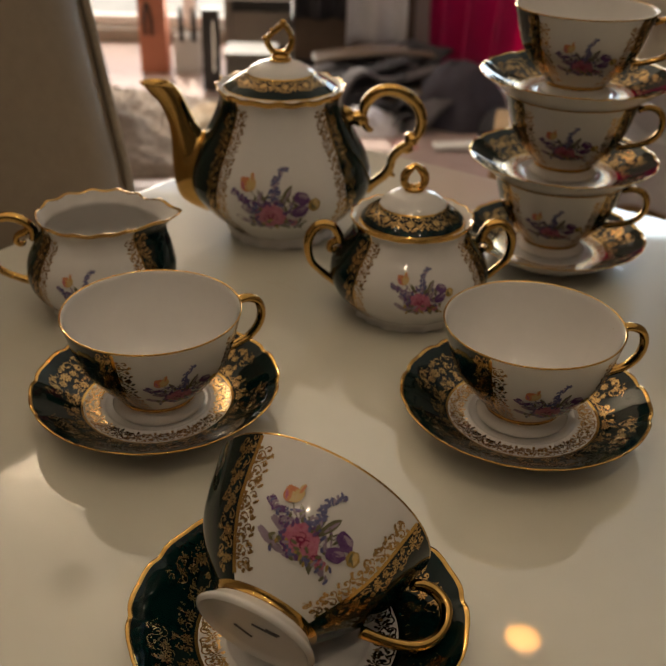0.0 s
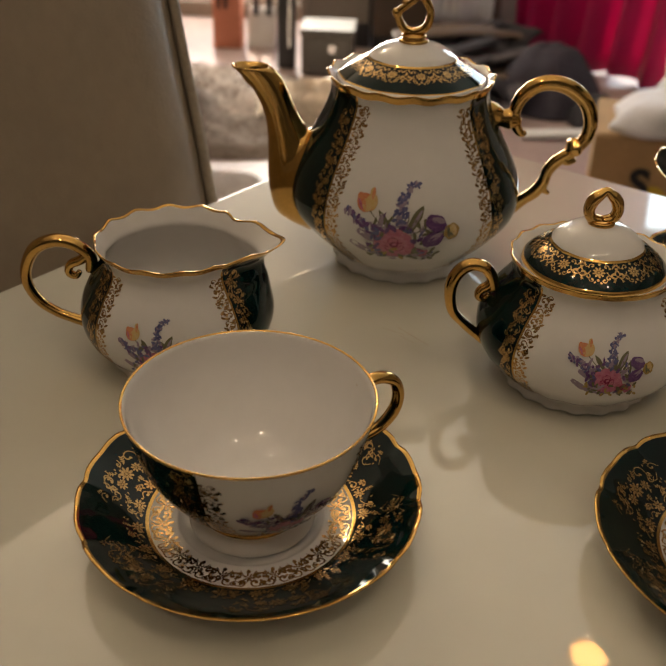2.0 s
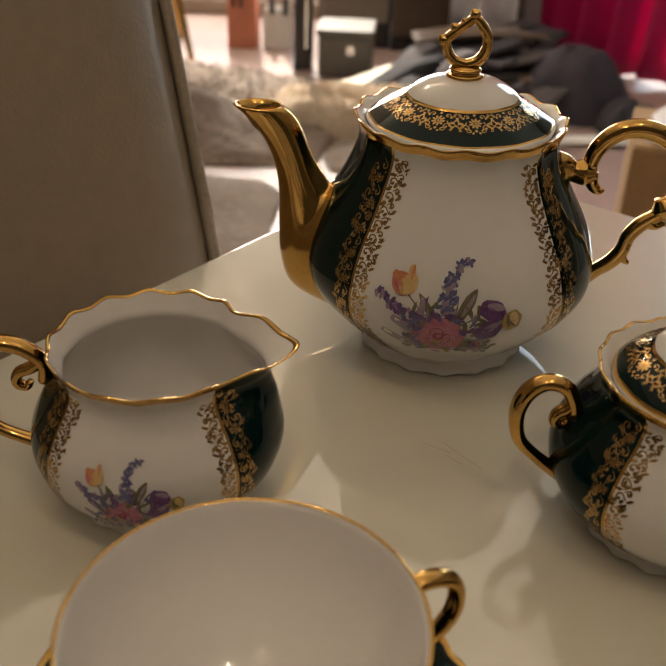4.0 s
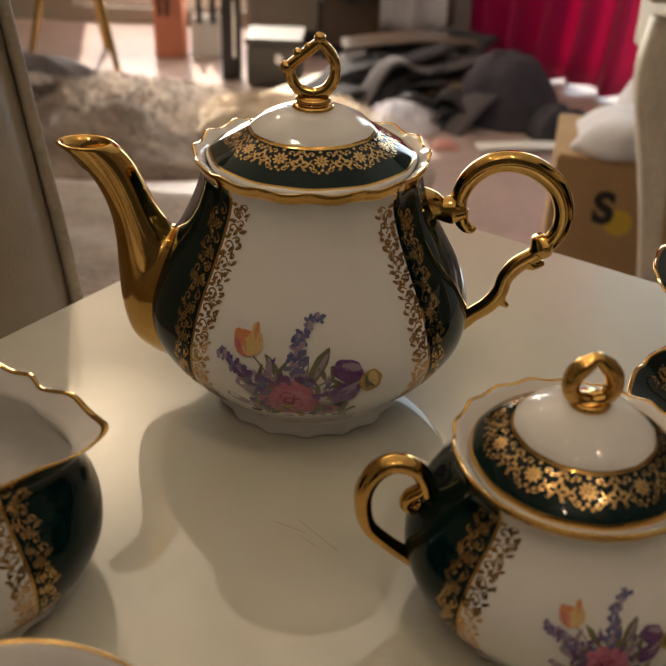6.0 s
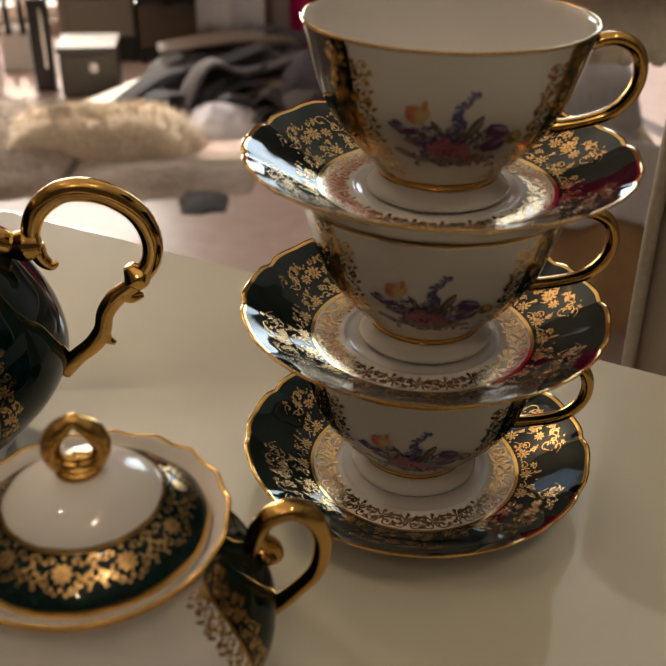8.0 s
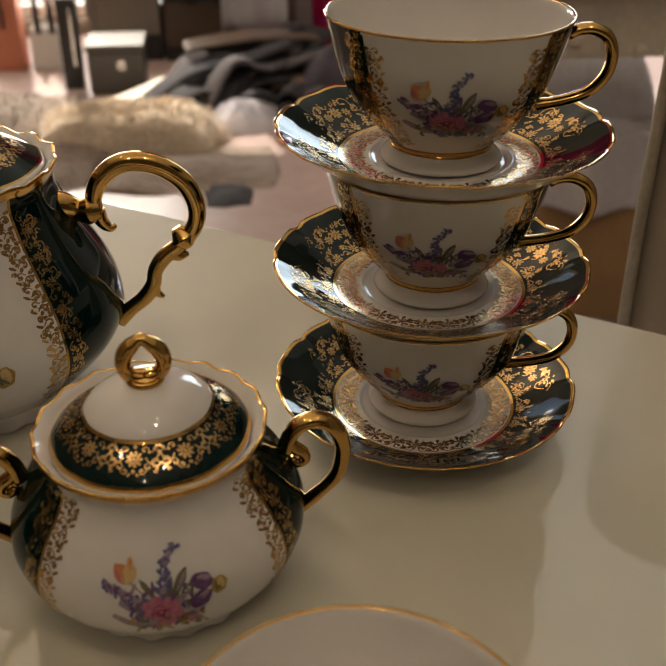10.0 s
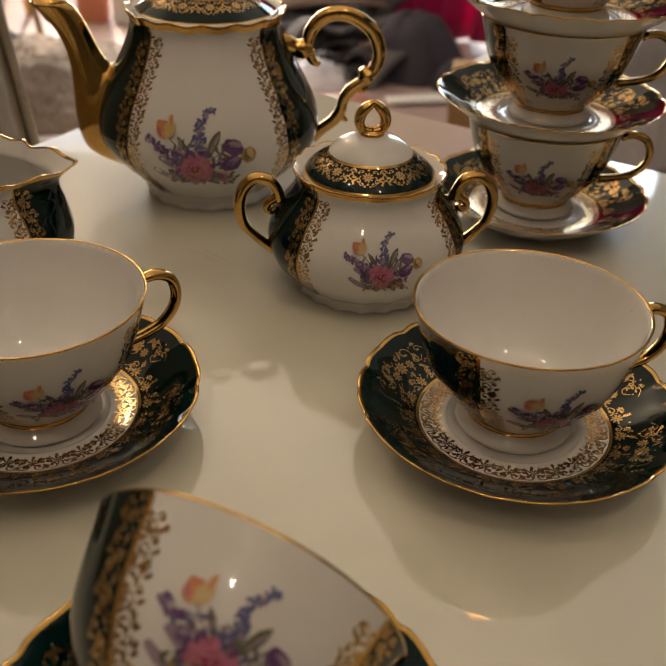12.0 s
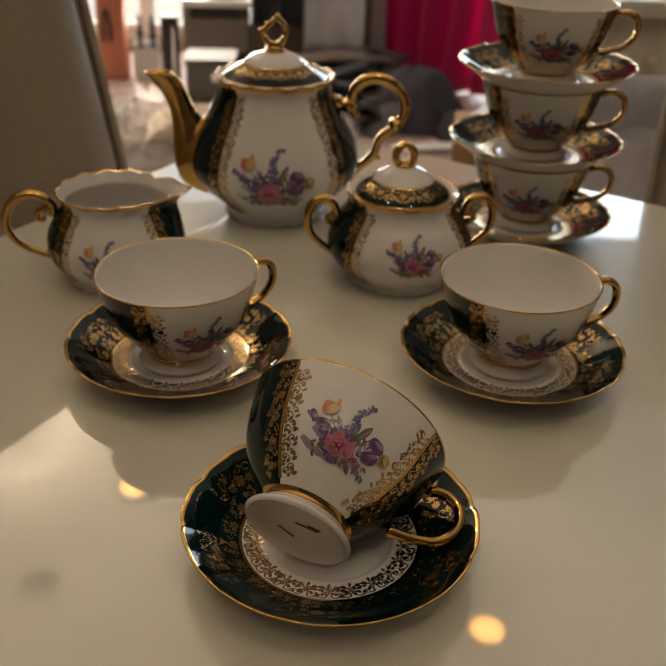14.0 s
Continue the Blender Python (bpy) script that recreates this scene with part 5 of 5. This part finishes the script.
def drawer_unit():
    """Low drawer unit with an overhanging white top; the shade under it is black colour."""
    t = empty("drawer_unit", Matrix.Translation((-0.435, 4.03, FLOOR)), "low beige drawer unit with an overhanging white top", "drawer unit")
    # black stands in for shade beneath the top, and colours the low plinth
    part("carcass", box(bmesh.new(), 0.03, 0.03, 0.0, 0.28, 0.38, 0.285, 0.004), BLACK, t, "black carcass, showing as plinth and as shade under the top")
    part("drawer_front", box(bmesh.new(), 0.035, 0.012, 0.10, 0.275, 0.029, 0.238, 0.004), LAMINATE, t)
    part("top", box(bmesh.new(), 0.0, 0.0, 0.2855, 0.285, 0.39, 0.315, 0.004), WHITE_PAINT, t, "white overhanging top")
    part("side_panel", box(bmesh.new(), 0.0, 0.03, 0.10, 0.029, 0.38, 0.285, 0.003), LAMINATE, t)


drawer_unit()
block("teal_folder", -0.32, 4.06, FLOOR + 0.3155, -0.17, 4.26, FLOOR + 0.345, TEAL, "flat teal green folder on a drawer unit", "folder", 0.004)
block("silver_box", -0.39, 3.62, FLOOR, -0.20, 3.80, FLOOR + 0.145, GREIGE, "small grey card box with a pale lid", "box", 0.012, (("clasp", 0.10, 0.085, 0.13, 0.12, CHROME),))
block("box_lid", -0.395, 3.615, FLOOR + 0.1455, -0.195, 3.805, FLOOR + 0.170, GREIGE, "flat grey card lid lying on a box", "lid", 0.006)


def paper_bag(x0, x1, y, top, mat, label, handles):
    """A tall paper bag with side creases and dark cord handles on its front."""
    t = empty("paper_bag", Matrix.Translation((x0, y, FLOOR)), label, "bag", "paper bags")
    w, h = x1 - x0, top - FLOOR
    bm = bmesh.new()
    rows = []
    for z, squeeze in ((0.0, 0.0), (h * 0.4, 0.006), (h * 0.8, 0.014), (h, 0.016)):
        ring = [(0, squeeze), (w * 0.5, squeeze * 0.4), (w, squeeze), (w - squeeze, 0.05), (w, 0.10 - squeeze), (w * 0.5, 0.10 - squeeze * 0.4), (0, 0.10 - squeeze), (squeeze, 0.05)]
        rows.append([bm.verts.new((a, b, z)) for a, b in ring])
    for r0, r1 in zip(rows, rows[1:]):
        for k in range(8):
            bm.faces.new((r0[k], r0[(k + 1) % 8], r1[(k + 1) % 8], r1[k]))
    bm.faces.new(list(reversed(rows[0])))
    bag = part("bag", bm, mat, t)
    bag.modifiers.new("thickness", "SOLIDIFY").thickness = 0.002
    for hx, hw, z0, z1 in handles:
        tube("handle", [(hx - hw, -0.004, z0), (hx - hw, -0.006, (z0 + z1) / 2), (hx, -0.006, z1), (hx + hw, -0.006, (z0 + z1) / 2), (hx + hw, -0.004, z0)], [0.006], BLACK, t, "dark cord handle", n=24, sides=8)
    return t


paper_bag(-0.775, -0.665, 3.96, -0.10, ORANGE, "tall coral paper bag with a dark cord handle", ((0.040, 0.014, 0.155, 0.285),))
paper_bag(-0.640, -0.535, 3.98, -0.575, WHITE_PAINT, "white paper bag with dark upright handles", ((0.036, 0.005, 0.13, 0.27), (0.088, 0.005, 0.13, 0.27)))
block("black_stand", -0.485, 3.70, FLOOR, -0.42, 3.76, -0.41, BLACK, "narrow black lacquered stand with chrome strip", "stand", 0.005, (("strip", 0.040, 0.08, 0.050, 0.28, CHROME),))
heap("pink_scrap", 0.215, 0.315, 3.04, 3.12, FLOOR + 0.035, PINK_FELT, "small pink felt scrap on the floor", "cloth", 51, 0.012, 2.2, None, 16, 0.006)


def hanging(name, x0, x1, y, z0, z1, mat, label):
    verts, faces = [], []
    for i in range(16):
        z = z0 + (z1 - z0) * i / 15
        for j in range(24):
            u = j / 23
            verts.append((x0 + (x1 - x0) * u, y + 0.025 * math.sin(u * 11 + 0.7 * math.sin(4 * z)), z))
    for i in range(15):
        for j in range(23):
            faces.append((i * 24 + j, i * 24 + j + 1, (i + 1) * 24 + j + 1, (i + 1) * 24 + j))
    o = finish(name, verts, faces, mat)
    sol = o.modifiers.new("thickness", "SOLIDIFY")
    sol.thickness = 0.004
    return tagged(o, label, "cloth")


hanging("grey_cloth", 0.075, 0.32, 4.00, -0.60, 0.10, WHITE_CLOTH, "pale grey cloth hanging down a cabinet")
hanging("dark_coat", -0.135, 0.065, 3.97, -0.49, 0.14, DARK_CLOTH, "dark coat hanging in front of a cabinet")
hanging("white_sheet", 0.26, 0.56, -0.032, -0.47, -0.315, WHITE_CLOTH, "white sheet hanging over a cardboard box").matrix_world = pose(0.366, 2.03, 0, 0, 0, -11)
heap("white_duvet", 0.56, 0.95, 1.99, 2.23, -0.17, WHITE_CLOTH, "folded white duvet lying on a cardboard box", "cloth", 37, 0.02, 4.0, -0.325, 34, 0.008)


def brass_stool():
    t = empty("brass_stool", Matrix.Translation((-1.02, 3.86, FLOOR)), "stool with curved brass legs and round seat", "stool")
    for a in (-40, 80, 200):
        c, s = math.cos(radians(a)), math.sin(radians(a))
        tube("leg", [(c * 0.20, s * 0.20, 0.0), (c * 0.165, s * 0.165, 0.12), (c * 0.125, s * 0.125, 0.28), (c * 0.115, s * 0.115, 0.46)], [0.011, 0.012, 0.012, 0.013], GOLDEN, t, "curved brass leg", n=26, sides=10)
    turned("seat", spline([(0.0, 0.455), (0.15, 0.456), (0.17, 0.465), (0.175, 0.485), (0.16, 0.505), (0.0, 0.515)], 30), [TAU * k / 40 for k in range(40)], None, PALE_FUR, None, t)


brass_stool()
heap("checked_cloth", -1.35, -0.86, 3.44, 3.72, FLOOR + 0.11, GREY_CLOTH, "grey and white cloth on the sunny floor", "cloth", 41, 0.03, 2.4, None, 30, 0.012)

# ceiling lamps and pendants
def ceiling_lamp(x, y, lit=True):
    t = empty("ceiling_lamp", Matrix.Translation((x, y, CEIL - 0.06)), "round recessed ceiling lamp with white ring", "ceiling lamp", "ceiling lamps")
    ringp = [(0.072, 0.0595), (0.095, 0.0595), (0.096, 0.052), (0.088, 0.045), (0.074, 0.044), (0.072, 0.050)]
    turned("ring", ringp + [ringp[0]], [TAU * k / 32 for k in range(32)], None, WHITE_PAINT, None, t)
    if not lit:
        turned("lens", [(0.0, 0.046), (0.05, 0.045), (0.0735, 0.048)], [TAU * k / 32 for k in range(32)], None, GREY_CLOTH, None, t, "dark unlit lens")


# unseen fitting, added to hold each fill bulb
def pendant(x, y):
    t = empty("pendant_lamp", Matrix.Translation((x, y, CEIL - 0.42)), "unseen brass pendant lamp, added to carry a warm fill bulb", "pendant lamp", "pendant lamps")
    tube("cord", [(0, 0, 0.135), (0, 0, 0.25), (0, 0, 0.405)], [0.003], BLACK, t, n=6, sides=8)
    turned("socket", spline([(0.0, 0.135), (0.014, 0.132), (0.018, 0.118), (0.020, 0.100), (0.0, 0.098)], 16), [TAU * k / 20 for k in range(20)], None, GOLDEN, None, t)
    turned("canopy", spline([(0.0, 0.400), (0.035, 0.402), (0.045, 0.412), (0.045, 0.4195)], 12), [TAU * k / 24 for k in range(24)], None, GOLDEN, None, t)


for sx, sy in SPOTS:
    ceiling_lamp(sx, sy)
ceiling_lamp(-1.0, 2.86, False)
for sx, sy, watts in PENDANTS:
    pendant(sx, sy)
